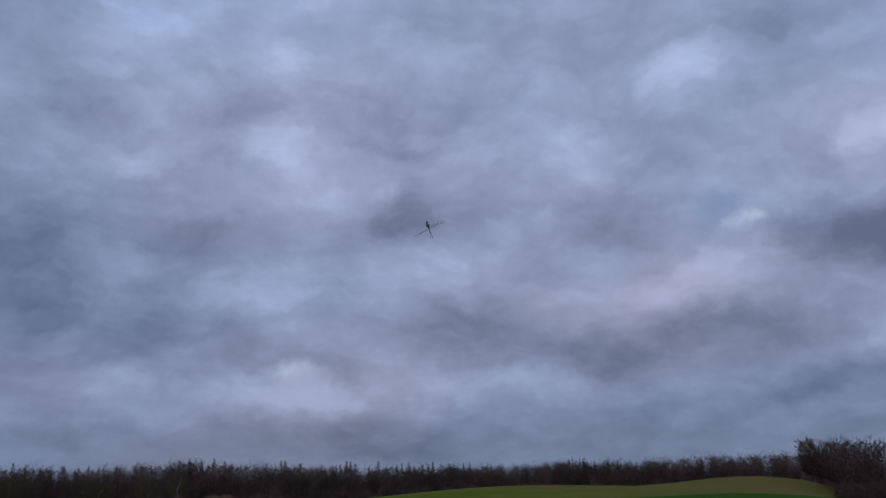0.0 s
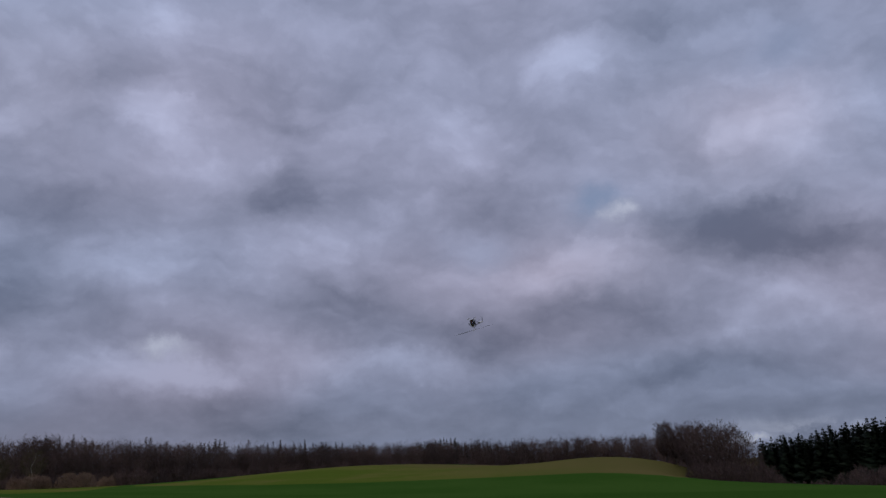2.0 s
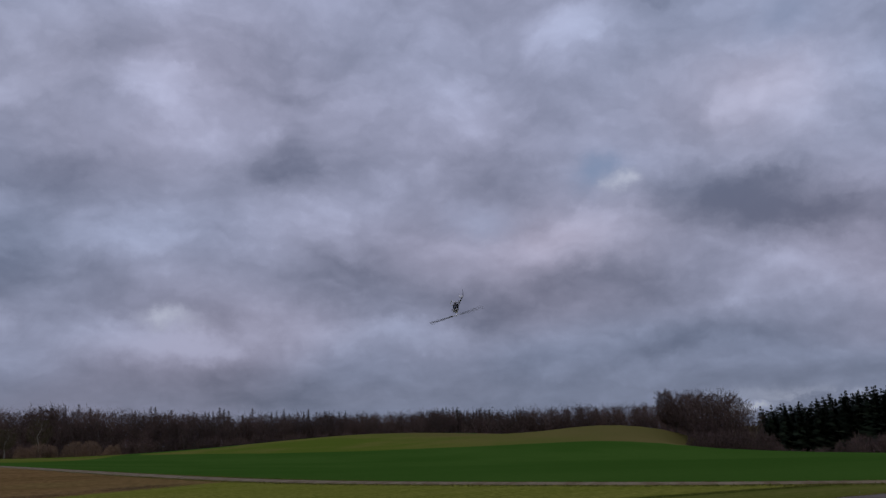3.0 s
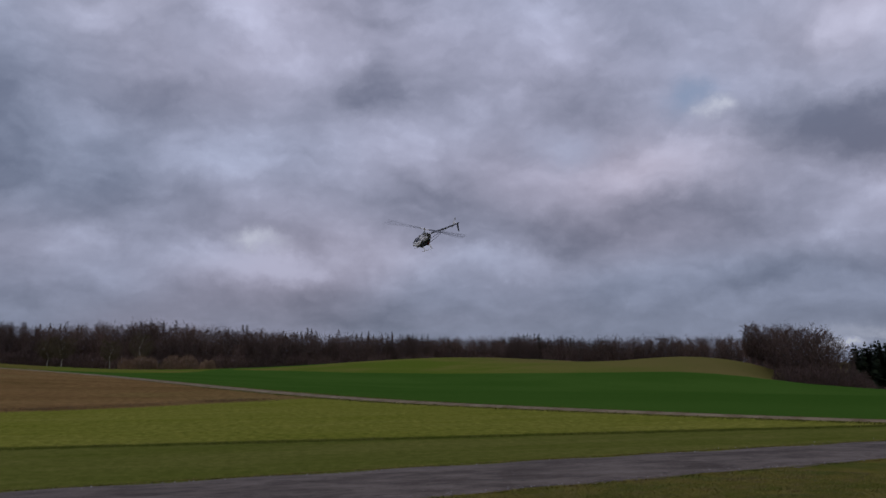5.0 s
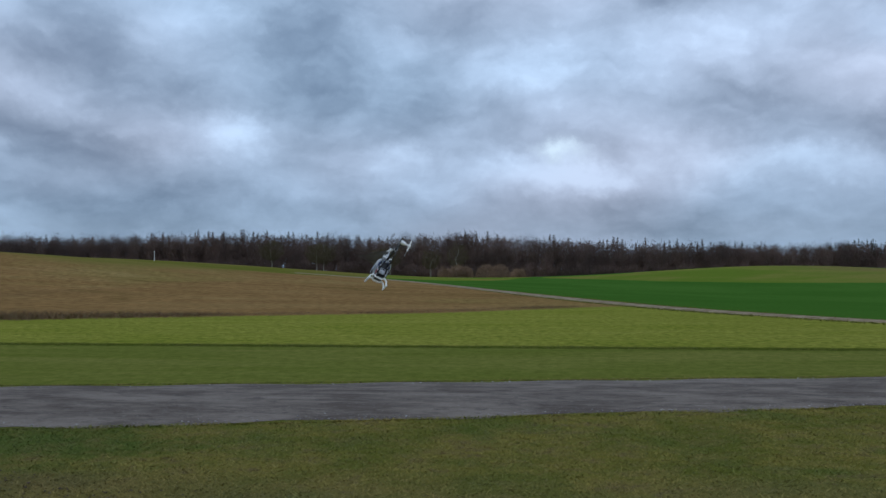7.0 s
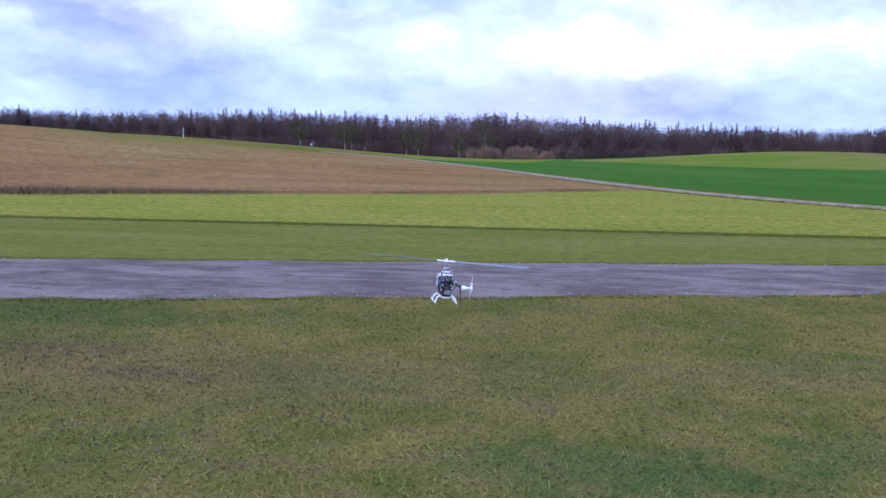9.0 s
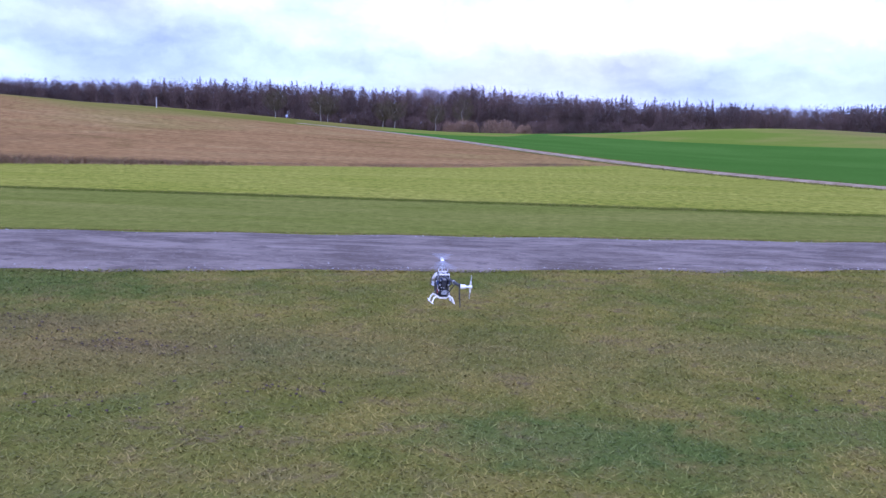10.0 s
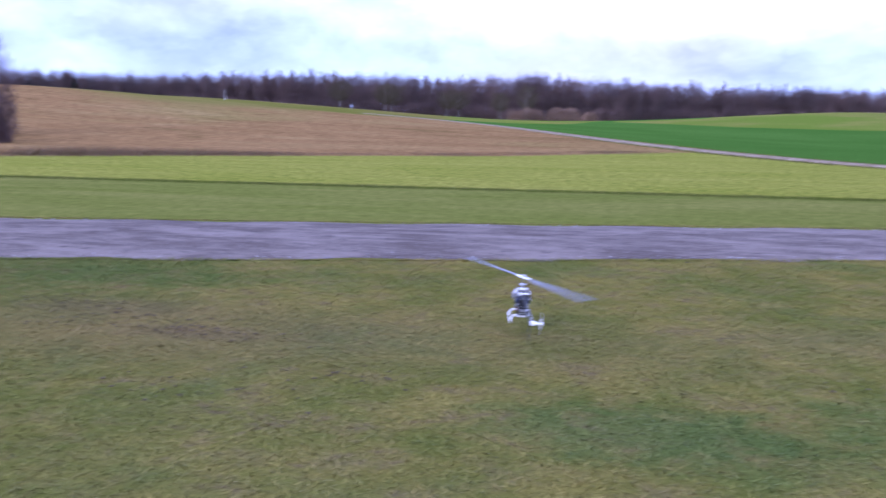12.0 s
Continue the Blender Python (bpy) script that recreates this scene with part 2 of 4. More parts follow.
# ---- materials ----
def plain(name, color, rough=0.6, metal=0.0, vary=0.15, scale=40.0, bump=0.0, coat=0.0):
    m, n, l, b = material(name)
    at = n.new("ShaderNodeTexCoord").outputs["Object"]
    t = noise_at(n, l, at, scale, 4.0, 0.6)
    dark = tuple(c * (1 - vary) for c in color)
    light = tuple(min(1.0, c * (1 + vary)) for c in color)
    l.new(mix(n, l, span(n, l, t, 0.3, 0.7), dark, light), b.inputs["Base Color"])
    l.new(span(n, l, t, 0.3, 0.7, max(0.02, rough - 0.08), min(1, rough + 0.08)), b.inputs["Roughness"])
    b.inputs["Metallic"].default_value = metal
    b.inputs["Coat Weight"].default_value = coat
    if bump:
        bumped(n, l, b, noise_at(n, l, at, scale * 3, 3.0), bump, 0.002)
    return m


def island(name, colors, rough=0.8, sheen=0.0):
    """Twigs, leaves and blades: each piece takes its own shade between the colours."""
    m, n, l, b = material(name)
    rnd = n.new("ShaderNodeNewGeometry").outputs["Random Per Island"]
    ramp = n.new("ShaderNodeValToRGB")
    e = ramp.color_ramp.elements
    e[0].position, e[0].color = 0.0, (*colors[0], 1)
    e[1].position, e[1].color = 1.0, (*colors[-1], 1)
    for i, c in enumerate(colors[1:-1]):
        e.new((i + 1) / (len(colors) - 1)).color = (*c, 1)
    l.new(rnd, ramp.inputs[0])
    at = n.new("ShaderNodeTexCoord").outputs["Object"]
    broad = noise_at(n, l, at, 0.05, 3.0)
    l.new(mix(n, l, 1.0, ramp.outputs[0], mix(n, l, span(n, l, broad, 0.35, 0.65), (0.75, 0.75, 0.75), (1.2, 1.15, 1.1)), "MULTIPLY"), b.inputs["Base Color"])
    b.inputs["Roughness"].default_value = rough
    b.inputs["Specular IOR Level"].default_value = 0.2
    return m


def lawn_color(n, l, at):
    """Mown winter lawn: olive green with straw, mossy and bare patches."""
    broad = noise_at(n, l, at, 0.8, 6.0, 0.62, 0.3)
    patch = noise_at(n, l, stretched(n, l, at, 1.0, 1.3, 1.0, 10), 2.6, 7.0, 0.68, 0.5)
    moss = noise_at(n, l, stretched(n, l, at, 1.0, 1.2, 1.0, 40), 0.7, 5.0, 0.6, 0.4)
    crumb = noise_at(n, l, at, 14.0, 4.0, 0.7)

    def worn(x, y, wide, deep):
        """A patch of lawn with a ragged outline."""
        off = n.new("ShaderNodeVectorMath")
        off.operation = "SUBTRACT"
        l.new(at, off.inputs[0])
        off.inputs[1].default_value = (x, y, 0)
        far = n.new("ShaderNodeVectorMath")
        far.operation = "LENGTH"
        l.new(stretched(n, l, off.outputs[0], 1 / wide, 1 / deep, 0.0), far.inputs[0])
        ragged = calc(n, l, "MULTIPLY_ADD", calc(n, l, "SUBTRACT", patch, 0.5), 2.4, far.outputs["Value"])
        return span(n, l, ragged, 1.3, 0.35)

    lawn = mix(n, l, span(n, l, broad, 0.38, 0.62), (0.104, 0.108, 0.020), (0.166, 0.140, 0.033))
    lawn = mix(n, l, calc(n, l, "MULTIPLY", span(n, l, patch, 0.42, 0.68), 0.42), lawn, (0.178, 0.132, 0.055))
    lawn = mix(n, l, calc(n, l, "MULTIPLY", span(n, l, moss, 0.46, 0.74), 0.55), lawn, (0.062, 0.096, 0.022))
    # thin brown turf, torn earth and mossy hollows; the first, wide green patch also paints in lens falloff
    for x, y, wide, deep, much, tint in ((-7.0, 8.6, 3.2, 2.2, 0.55, (0.058, 0.082, 0.018)), (-3.6, 6.4, 2.4, 1.1, 0.36, (0.158, 0.108, 0.050)), (-0.6, 6.6, 2.0, 0.9, 0.18, (0.165, 0.120, 0.055)), (-4.4, 7.0, 1.0, 0.35, 0.32, (0.12, 0.086, 0.045)),
                                         (-3.2, 6.3, 0.8, 0.22, 0.4, (0.11, 0.078, 0.042)), (2.2, 7.2, 1.3, 0.5, 0.35, (0.155, 0.120, 0.050)), (-5.2, 8.5, 1.6, 0.7, 0.5, (0.060, 0.090, 0.020)),
                                         (0.4, 4.8, 1.1, 0.5, 0.6, (0.052, 0.090, 0.024)), (2.2, 5.3, 0.9, 0.5, 0.5, (0.052, 0.092, 0.022)), (-2.4, 4.5, 1.2, 0.4, 0.4, (0.075, 0.095, 0.020))):
        lawn = mix(n, l, calc(n, l, "MULTIPLY", worn(x, y, wide, deep), much), lawn, tint)
    bare = calc(n, l, "MULTIPLY", span(n, l, calc(n, l, "MULTIPLY", patch, broad), 0.28, 0.36), span(n, l, crumb, 0.42, 0.6))
    return mix(n, l, calc(n, l, "MULTIPLY", bare, 0.6), lawn, (0.105, 0.074, 0.045)), patch


def ground_material():
    m, n, l, b = material("fields")
    at = n.new("ShaderNodeTexCoord").outputs["Object"]

    def attr(name):
        k = n.new("ShaderNodeAttribute")
        k.attribute_name = name
        return k.outputs["Fac"]

    lawn, patch = lawn_color(n, l, at)
    fine = noise_at(n, l, at, 16.0, 5.0, 0.8)
    blade = noise_at(n, l, stretched(n, l, at, 1.0, 0.45, 1.0, 8), 48.0, 3.0, 0.75)
    wide = noise_at(n, l, at, 0.035, 4.0, 0.55)
    rows = noise_at(n, l, stretched(n, l, at, 0.14, 0.7, 1.0, -11), 1.0, 6.0, 0.66, 0.4)
    # the verge beyond the road is greener
    verge = mix(n, l, span(n, l, rows, 0.22, 0.78), (0.112, 0.130, 0.022), (0.168, 0.163, 0.040))
    meadow = mix(n, l, span(n, l, rows, 0.22, 0.78), (0.166, 0.182, 0.024), (0.234, 0.226, 0.044))
    meadow = mix(n, l, span(n, l, patch, 0.55, 0.75), meadow, (0.25, 0.215, 0.035))
    tuft = noise_at(n, l, stretched(n, l, at, 1.0, 0.8, 1.0, 5), 4.5, 6.0, 0.76, 0.4)
    verge = mix(n, l, 1.0, verge, mix(n, l, span(n, l, tuft, 0.32, 0.68), (0.80, 0.84, 0.78), (1.2, 1.17, 1.2)), "MULTIPLY")
    meadow = mix(n, l, 1.0, meadow, mix(n, l, span(n, l, tuft, 0.32, 0.68), (0.62, 0.68, 0.6), (1.38, 1.32, 1.4)), "MULTIPLY")
    fallow = mix(n, l, span(n, l, rows, 0.10, 0.90), (0.196, 0.114, 0.042), (0.244, 0.150, 0.062))
    fallow = mix(n, l, calc(n, l, "MULTIPLY", span(n, l, wide, 0.50, 0.66), 0.5), fallow, (0.185, 0.165, 0.048))
    clod = noise_at(n, l, stretched(n, l, at, 1.0, 0.6, 1.0, 5), 2.2, 8.0, 0.76, 0.3)
    sweep = noise_at(n, l, stretched(n, l, at, 0.05, 0.16, 1.0, 20), 1.0, 7.0, 0.68, 0.8)
    fallow = mix(n, l, calc(n, l, "MULTIPLY", span(n, l, sweep, 0.50, 0.68), 0.45), fallow, (0.285, 0.205, 0.085))
    fallow = mix(n, l, calc(n, l, "MULTIPLY", span(n, l, sweep, 0.48, 0.32), 0.55), fallow, (0.125, 0.088, 0.028))
    fallow = mix(n, l, 1.0, fallow, mix(n, l, span(n, l, clod, 0.34, 0.66), (0.72, 0.71, 0.7), (1.3, 1.28, 1.3)), "MULTIPLY")
    crop = mix(n, l, span(n, l, wide, 0.35, 0.65), (0.048, 0.112, 0.016), (0.062, 0.130, 0.021))
    hill = mix(n, l, span(n, l, wide, 0.40, 0.62), (0.114, 0.158, 0.021), (0.165, 0.168, 0.036))
    # the hill's eastern end is withered
    place = n.new("ShaderNodeSeparateXYZ")
    l.new(at, place.inputs[0])
    hill = mix(n, l, calc(n, l, "MULTIPLY", span(n, l, place.outputs["X"], 55.0, 110.0), 0.75), hill, (0.170, 0.132, 0.050))
    rough_edge = calc(n, l, "MULTIPLY", calc(n, l, "SUBTRACT", patch, 0.5), 2.0)

    def past(name, soft):
        return span(n, l, calc(n, l, "ADD", attr(name), calc(n, l, "MULTIPLY", rough_edge, soft)), -soft * 0.5, soft * 0.5)

    col = mix(n, l, past("beyond_road", 0.4), lawn, verge)
    col = mix(n, l, past("beyond_mown", 0.3), col, meadow)
    # a ragged darker line in the grass where the mown strip ends
    lip = span(n, l, calc(n, l, "ABSOLUTE", calc(n, l, "ADD", attr("beyond_mown"), calc(n, l, "MULTIPLY", rough_edge, 0.5))), 0.55, 0.15)
    col = mix(n, l, calc(n, l, "MULTIPLY", lip, span(n, l, tuft, 0.30, 0.55, 0.35, 0.95)), col, (0.052, 0.066, 0.010))
    # left of the track: fallow, then a green headland
    headland = mix(n, l, span(n, l, wide, 0.35, 0.65), (0.118, 0.122, 0.022), (0.172, 0.142, 0.040))
    left = mix(n, l, past("beyond_fallow", 9.0), fallow, headland)
    left = mix(n, l, past("past_meadow", 1.2), col, left)
    right = mix(n, l, past("beyond_crop", 1.0), crop, hill)
    right = mix(n, l, past("crop_side", 4.0), headland, right)
    col = mix(n, l, past("right_of_track", 0.8), left, right)
    shade = mix(n, l, calc(n, l, "ADD", calc(n, l, "MULTIPLY", fine, 0.5), calc(n, l, "MULTIPLY", blade, 0.5)), (0.12, 0.12, 0.10), (1.88, 1.88, 1.86))
    col = mix(n, l, 1.0, col, shade, "MULTIPLY")
    l.new(col, b.inputs["Base Color"])
    b.inputs["Roughness"].default_value = 0.95
    b.inputs["Specular IOR Level"].default_value = 0.0
    bumped(n, l, b, calc(n, l, "ADD", blade, calc(n, l, "MULTIPLY", patch, 2.0)), 0.6, 0.03)
    return m


def gravel_material():
    m, n, l, b = material("gravel")
    at = n.new("ShaderNodeTexCoord").outputs["Object"]
    grit = noise_at(n, l, at, 60.0, 4.0, 0.75)
    stain = noise_at(n, l, stretched(n, l, at, 0.40, 0.9, 1.0, -11), 1.5, 8.0, 0.72, 0.15)
    blotch = noise_at(n, l, stretched(n, l, at, 0.7, 1.3, 1.0, -11), 5.0, 7.0, 0.74, 0.1)
    ruts = noise_at(n, l, stretched(n, l, at, 0.09, 3.0, 1.0, -11), 1.3, 6.0, 0.6)
    speck = noise_at(n, l, stretched(n, l, at, 0.6, 1.0, 1.0, -11), 22.0, 3.0, 0.6)
    col = mix(n, l, span(n, l, stain, 0.36, 0.64), (0.094, 0.073, 0.059), (0.204, 0.166, 0.136))
    col = mix(n, l, calc(n, l, "MULTIPLY", span(n, l, ruts, 0.52, 0.66), 0.3), col, (0.240, 0.202, 0.168))
    col = mix(n, l, calc(n, l, "MULTIPLY", span(n, l, ruts, 0.46, 0.34), 0.3), col, (0.072, 0.056, 0.046))
    col = mix(n, l, calc(n, l, "MULTIPLY", span(n, l, blotch, 0.52, 0.66), 0.6), col, (0.052, 0.042, 0.036))
    col = mix(n, l, calc(n, l, "MULTIPLY", span(n, l, speck, 0.60, 0.70), 0.45), col, (0.30, 0.27, 0.24))
    col = mix(n, l, 1.0, col, mix(n, l, grit, (0.6, 0.6, 0.6), (1.4, 1.4, 1.4)), "MULTIPLY")
    l.new(col, b.inputs["Base Color"])
    b.inputs["Roughness"].default_value = 0.95
    b.inputs["Specular IOR Level"].default_value = 0.08
    bumped(n, l, b, grit, 0.5, 0.015)
    return m


def track_material():
    m, n, l, b = material("track")
    at = n.new("ShaderNodeTexCoord").outputs["Object"]
    t = noise_at(n, l, at, 1.2, 6.0, 0.65)
    g = noise_at(n, l, at, 30.0, 4.0, 0.7)
    col = mix(n, l, span(n, l, t, 0.35, 0.65), (0.18, 0.13, 0.075), (0.29, 0.228, 0.145))
    col = mix(n, l, 1.0, col, mix(n, l, g, (0.75, 0.75, 0.75), (1.25, 1.25, 1.25)), "MULTIPLY")
    l.new(col, b.inputs["Base Color"])
    b.inputs["Roughness"].default_value = 0.95
    b.inputs["Specular IOR Level"].default_value = 0.05
    bumped(n, l, b, g, 0.4, 0.02)
    return m


FIELDS, GRAVEL, TRACK_DIRT = ground_material(), gravel_material(), track_material()
WOODS = island("bare twigs", ((0.046, 0.032, 0.029), (0.100, 0.066, 0.060), (0.160, 0.110, 0.100), (0.096, 0.075, 0.050)))
BARK = plain("bark", (0.085, 0.068, 0.055), 0.9, vary=0.4, scale=6.0)
NEEDLES = island("needles", ((0.014, 0.024, 0.013), (0.024, 0.040, 0.020), (0.036, 0.052, 0.026)))
SCRUB = island("scrub", ((0.16, 0.10, 0.066), (0.25, 0.165, 0.11), (0.33, 0.23, 0.16)))
WEEDS = island("dry weeds", ((0.10, 0.050, 0.028), (0.20, 0.115, 0.06), (0.15, 0.125, 0.045), (0.25, 0.17, 0.085)))


def grass_material():
    """Blades take the colour of the lawn where they stand, each a little lighter or darker."""
    m, n, l, b = material("grass blades")
    at = n.new("ShaderNodeTexCoord").outputs["Object"]
    rnd = n.new("ShaderNodeNewGeometry").outputs["Random Per Island"]
    lawn, _ = lawn_color(n, l, at)
    l.new(mix(n, l, 1.0, lawn, mix(n, l, rnd, (0.78, 0.82, 0.68), (1.75, 1.66, 1.55)), "MULTIPLY"), b.inputs["Base Color"])
    b.inputs["Roughness"].default_value = 0.8
    b.inputs["Specular IOR Level"].default_value = 0.2
    return m


GRASS = grass_material()
LONG_GRASS = island("long grass", ((0.075, 0.085, 0.014), (0.13, 0.14, 0.022), (0.19, 0.18, 0.04)))

# ---- ground: one sheet out to the horizon ----
def make_ground():
    u = np.linspace(-1, 1, 361)
    g = 0.62 * np.sinh(u * 9.3) / np.sinh(0.055 * 9.3) * 0.30
    g = g * (3800 / g[-1])
    gx, gy = np.meshgrid(g, g + 16.0)
    x, y = gx.ravel(), gy.ravel()
    z = land(x, y)
    n = len(g)
    i, j = np.meshgrid(np.arange(n - 1), np.arange(n - 1), indexing="ij")
    k = (i * n + j).ravel()
    faces = np.stack((k, k + 1, k + n + 1, k + n), 1)
    ob = mesh_object("ground", np.stack((x, y, z), 1).tolist(), faces.tolist(), FIELDS, smooth=True)
    track = resample(TRACK, 4.0)
    for name, values in (
            ("beyond_road", y - 0.5 * (road_near(x) + road_far(x))), ("beyond_mown", y - MEADOW - 0.012 * x),
            ("past_meadow", -side_of(x, y, BROWN_LOW)), ("right_of_track", side_of(x, y, track)),
            ("beyond_fallow", -side_of(x, y, BROWN_FAR)), ("crop_side", x + 0.175 * y), ("beyond_crop", -side_of(x, y, CROP_FAR))):
        at = ob.data.attributes.new(name, "FLOAT", "POINT")
        at.data.foreach_set("value", np.clip(values, -300, 300).astype(np.float32))
    return tagged(ob, "rolling farmland of mown lawn, meadow, fallow and green crop", "ground", kind="structure")


make_ground()


def make_roads():
    x = np.arange(-70, 70, 0.5)
    wob = 0.10 * np.sin(x * 1.7) + 0.06 * np.sin(x * 4.1 + 1)
    near, far = np.stack((x, road_near(x) + wob), 1), np.stack((x, road_far(x) + 0.08 * np.sin(x * 2.3)), 1)
    road = strip_mesh("gravel_road", near, far, 0.02, 10)
    road.data.materials.append(GRAVEL)
    tagged(road, "worn grey gravel road across the lawn", "road", kind="structure")
    line = resample(TRACK, 1.5)
    line = line[line[:, 0] > -36]
    d = np.gradient(line, axis=0)
    d /= np.hypot(d[:, :1], d[:, 1:])
    side = np.stack((d[:, 1], -d[:, 0]), 1)
    half = np.interp(line[:, 1:], (18, 30, 60, 120), (0.22, 0.42, 1.0, 1.9))
    track = strip_mesh("farm_track", line - side * half, line + side * half, 0.05, 4)
    track.data.materials.append(TRACK_DIRT)
    tagged(track, "pale dirt farm track between fallow and green crop", "track", kind="structure")


make_roads()

# ---- trees ----
class Soup:
    """Collects triangles and quads of many small pieces into one mesh."""

    def __init__(self):
        self.v, self.f, self.m = [], [], []

    def add(self, verts, faces, slot=0):
        k = len(self.v)
        self.v.extend(verts)
        self.f.extend(tuple(i + k for i in f) for f in faces)
        self.m.extend([slot] * len(faces))

    def limb(self, a, b, ra, rb, slot=0, sides=4):
        """A tapered prism from a to b."""
        a, b = Vector(a), Vector(b)
        d = (b - a).normalized()
        s = d.orthogonal().normalized()
        t = d.cross(s)
        ring = [s * math.cos(2 * math.pi * i / sides) + t * math.sin(2 * math.pi * i / sides) for i in range(sides)]
        self.add([tuple(a + r * ra) for r in ring] + [tuple(b + r * rb) for r in ring],
                 [(i, (i + 1) % sides, sides + (i + 1) % sides, sides + i) for i in range(sides)], slot)

    def sliver(self, a, d, width, slot=0):
        """A thin pointed twig or blade from a along d."""
        a, d = Vector(a), Vector(d)
        s = d.orthogonal().normalized()
        s.rotate(Matrix.Rotation(random.random() * 6.28, 3, d.normalized()))
        self.add([tuple(a - s * width * 0.5), tuple(a + s * width * 0.5), tuple(a + d)], [(0, 1, 2)], slot)

    def arrays(self):
        return np.array(self.v, np.float32), self.f, self.m

    def mesh(self, name, mats):
        me = bpy.data.meshes.new(name)
        me.from_pydata(self.v, [], self.f)
        for k in mats:
            me.materials.append(k)
        me.polygons.foreach_set("material_index", self.m)
        me.update()
        return me


def bare_tree(h, spread, limbs, twigs, twig_len, twig_w, low=0.35, lean=0.0):
    """A leafless broadleaf tree: trunk (slot 0), limbs and fine twigs (slot 1)."""
    s = Soup()
    crook = [Vector((random.uniform(-1, 1) * lean * k, random.uniform(-1, 1) * lean * k, h * 0.9 * k / 5)) for k in range(6)]
    rad = h * 0.018
    for k in range(5):
        s.limb(crook[k], crook[k + 1], rad * (1 - k / 5.6), rad * (1 - (k + 1) / 5.6), 0, 5)
    tips = []
    for i in range(limbs):
        u = low + (1 - low) * (i + random.random()) / limbs
        k = min(4, int(u * 5))
        root = crook[k].lerp(crook[k + 1], min(1, u * 5 - k))
        ang = random.random() * 6.28
        reach = spread * (0.35 + 0.75 * math.sin(math.pi * (0.18 + 0.72 * (u - low) / (1 - low)))) * random.uniform(0.7, 1.15)
        end = root + Vector((math.cos(ang) * reach, math.sin(ang) * reach, reach * random.uniform(0.35, 1.0) * (1.3 - 0.4 * u)))
        end.z = min(end.z, h * random.uniform(0.93, 1.03))
        bend = root.lerp(end, 0.5) + Vector((0, 0, -0.08 * reach))
        s.limb(root, bend, rad * 0.34 * (1.1 - u * 0.6), rad * 0.26 * (1.1 - u * 0.6), 1, 3)
        s.limb(bend, end, rad * 0.20 * (1.1 - u * 0.6), rad * 0.05, 1, 3)
        tips.append((root, bend, end))
    for i in range(twigs):
        root, bend, end = random.choice(tips)
        u = random.random() ** 0.6
        p = root.lerp(bend, u * 2) if u < 0.5 else bend.lerp(end, u * 2 - 1)
        d = (end - root).normalized() + Vector((random.gauss(0, 0.55), random.gauss(0, 0.55), random.gauss(0.35, 0.45)))
        s.sliver(p, d.normalized() * twig_len * random.uniform(0.5, 1.3), twig_w * random.uniform(0.6, 1.4), 1)
    return s


def dome(s, h, spread, base, twigs, length, width, slot=1, flare=0.45):
    """Fills a rounded crown with fine twigs that point up and outwards. base: where the crown starts."""
    lumps = [(random.random() * 6.28, random.uniform(0.2, 0.95), random.uniform(0.78, 1.12)) for _ in range(9)]
    for i in range(twigs):
        a, z = random.random() * 6.283, random.random()
        k = min(lumps, key=lambda q: abs((q[0] - a + 3.14) % 6.28 - 3.14) + 1.5 * abs(q[1] - z))[2]
        u = (1 - 0.75 * random.random() ** 2.2) * k
        flat = math.sqrt(max(0.0, 1 - (2 * z - 1) ** 2)) if base > 0.01 else math.sqrt(max(0.0, 1 - z * z)) * 0.85 + 0.15
        p = Vector((math.cos(a) * flat * spread * u, math.sin(a) * flat * spread * u, base + (h - base) * z * (0.25 + 0.75 * u)))
        d = Vector((math.cos(a) * flat * flare + random.gauss(0, 0.35), math.sin(a) * flat * flare + random.gauss(0, 0.35), 0.75 + random.gauss(0, 0.3)))
        s.sliver(p, d.normalized() * length * random.uniform(0.5, 1.3), width * random.uniform(0.6, 1.4), slot)
    return s


def round_bush(h, spread, twigs, length, width):
    """A many-stemmed bush."""
    s = Soup()
    for i in range(7):
        a, r = random.random() * 6.28, spread * random.uniform(0.2, 0.7)
        s.limb((0.1 * math.cos(a), 0.1 * math.sin(a), 0), (r * math.cos(a), r * math.sin(a), h * random.uniform(0.5, 0.8)), h * 0.014, h * 0.004, 0, 4)
    return dome(s, h, spread, 0.0, twigs, length, width)


def conifer_tree(h, spread, whorls, per, fill=2):
    """A spruce: trunk (slot 0) and tiers of drooping boughs (slot 1)."""
    s = Soup()
    s.limb((0, 0, 0), (0, 0, h), h * 0.014, 0.02, 0, 5)
    for i in range(whorls):
        u = (i + random.random() * 0.6) / whorls
        z = h * (0.08 + 0.92 * u)
        reach = spread * (1 - u) ** 0.85 * random.uniform(0.75, 1.15) + 0.10
        a0 = random.random() * 6.28
        for k in range(per):
            a = a0 + 6.28 * k / per + random.gauss(0, 0.15)
            r = reach * random.uniform(0.7, 1.1)
            d = Vector((math.cos(a) * r, math.sin(a) * r, r * random.uniform(-0.45, 0.05) + 0.12))
            side = Vector((-math.sin(a), math.cos(a), 0)) * (r * 0.34 + 0.12)
            for q in range(fill):
                o = Vector((0, 0, random.uniform(-0.3, 0.3) * h / whorls))
                mid = d * random.uniform(0.4, 0.6)
                root = Vector((0, 0, z)) + o
                s.add([tuple(root), tuple(root + mid - side), tuple(root + d), tuple(root + mid + side + Vector((0, 0, -0.15 * r)))], [(0, 1, 2, 3)], 1)
    return s


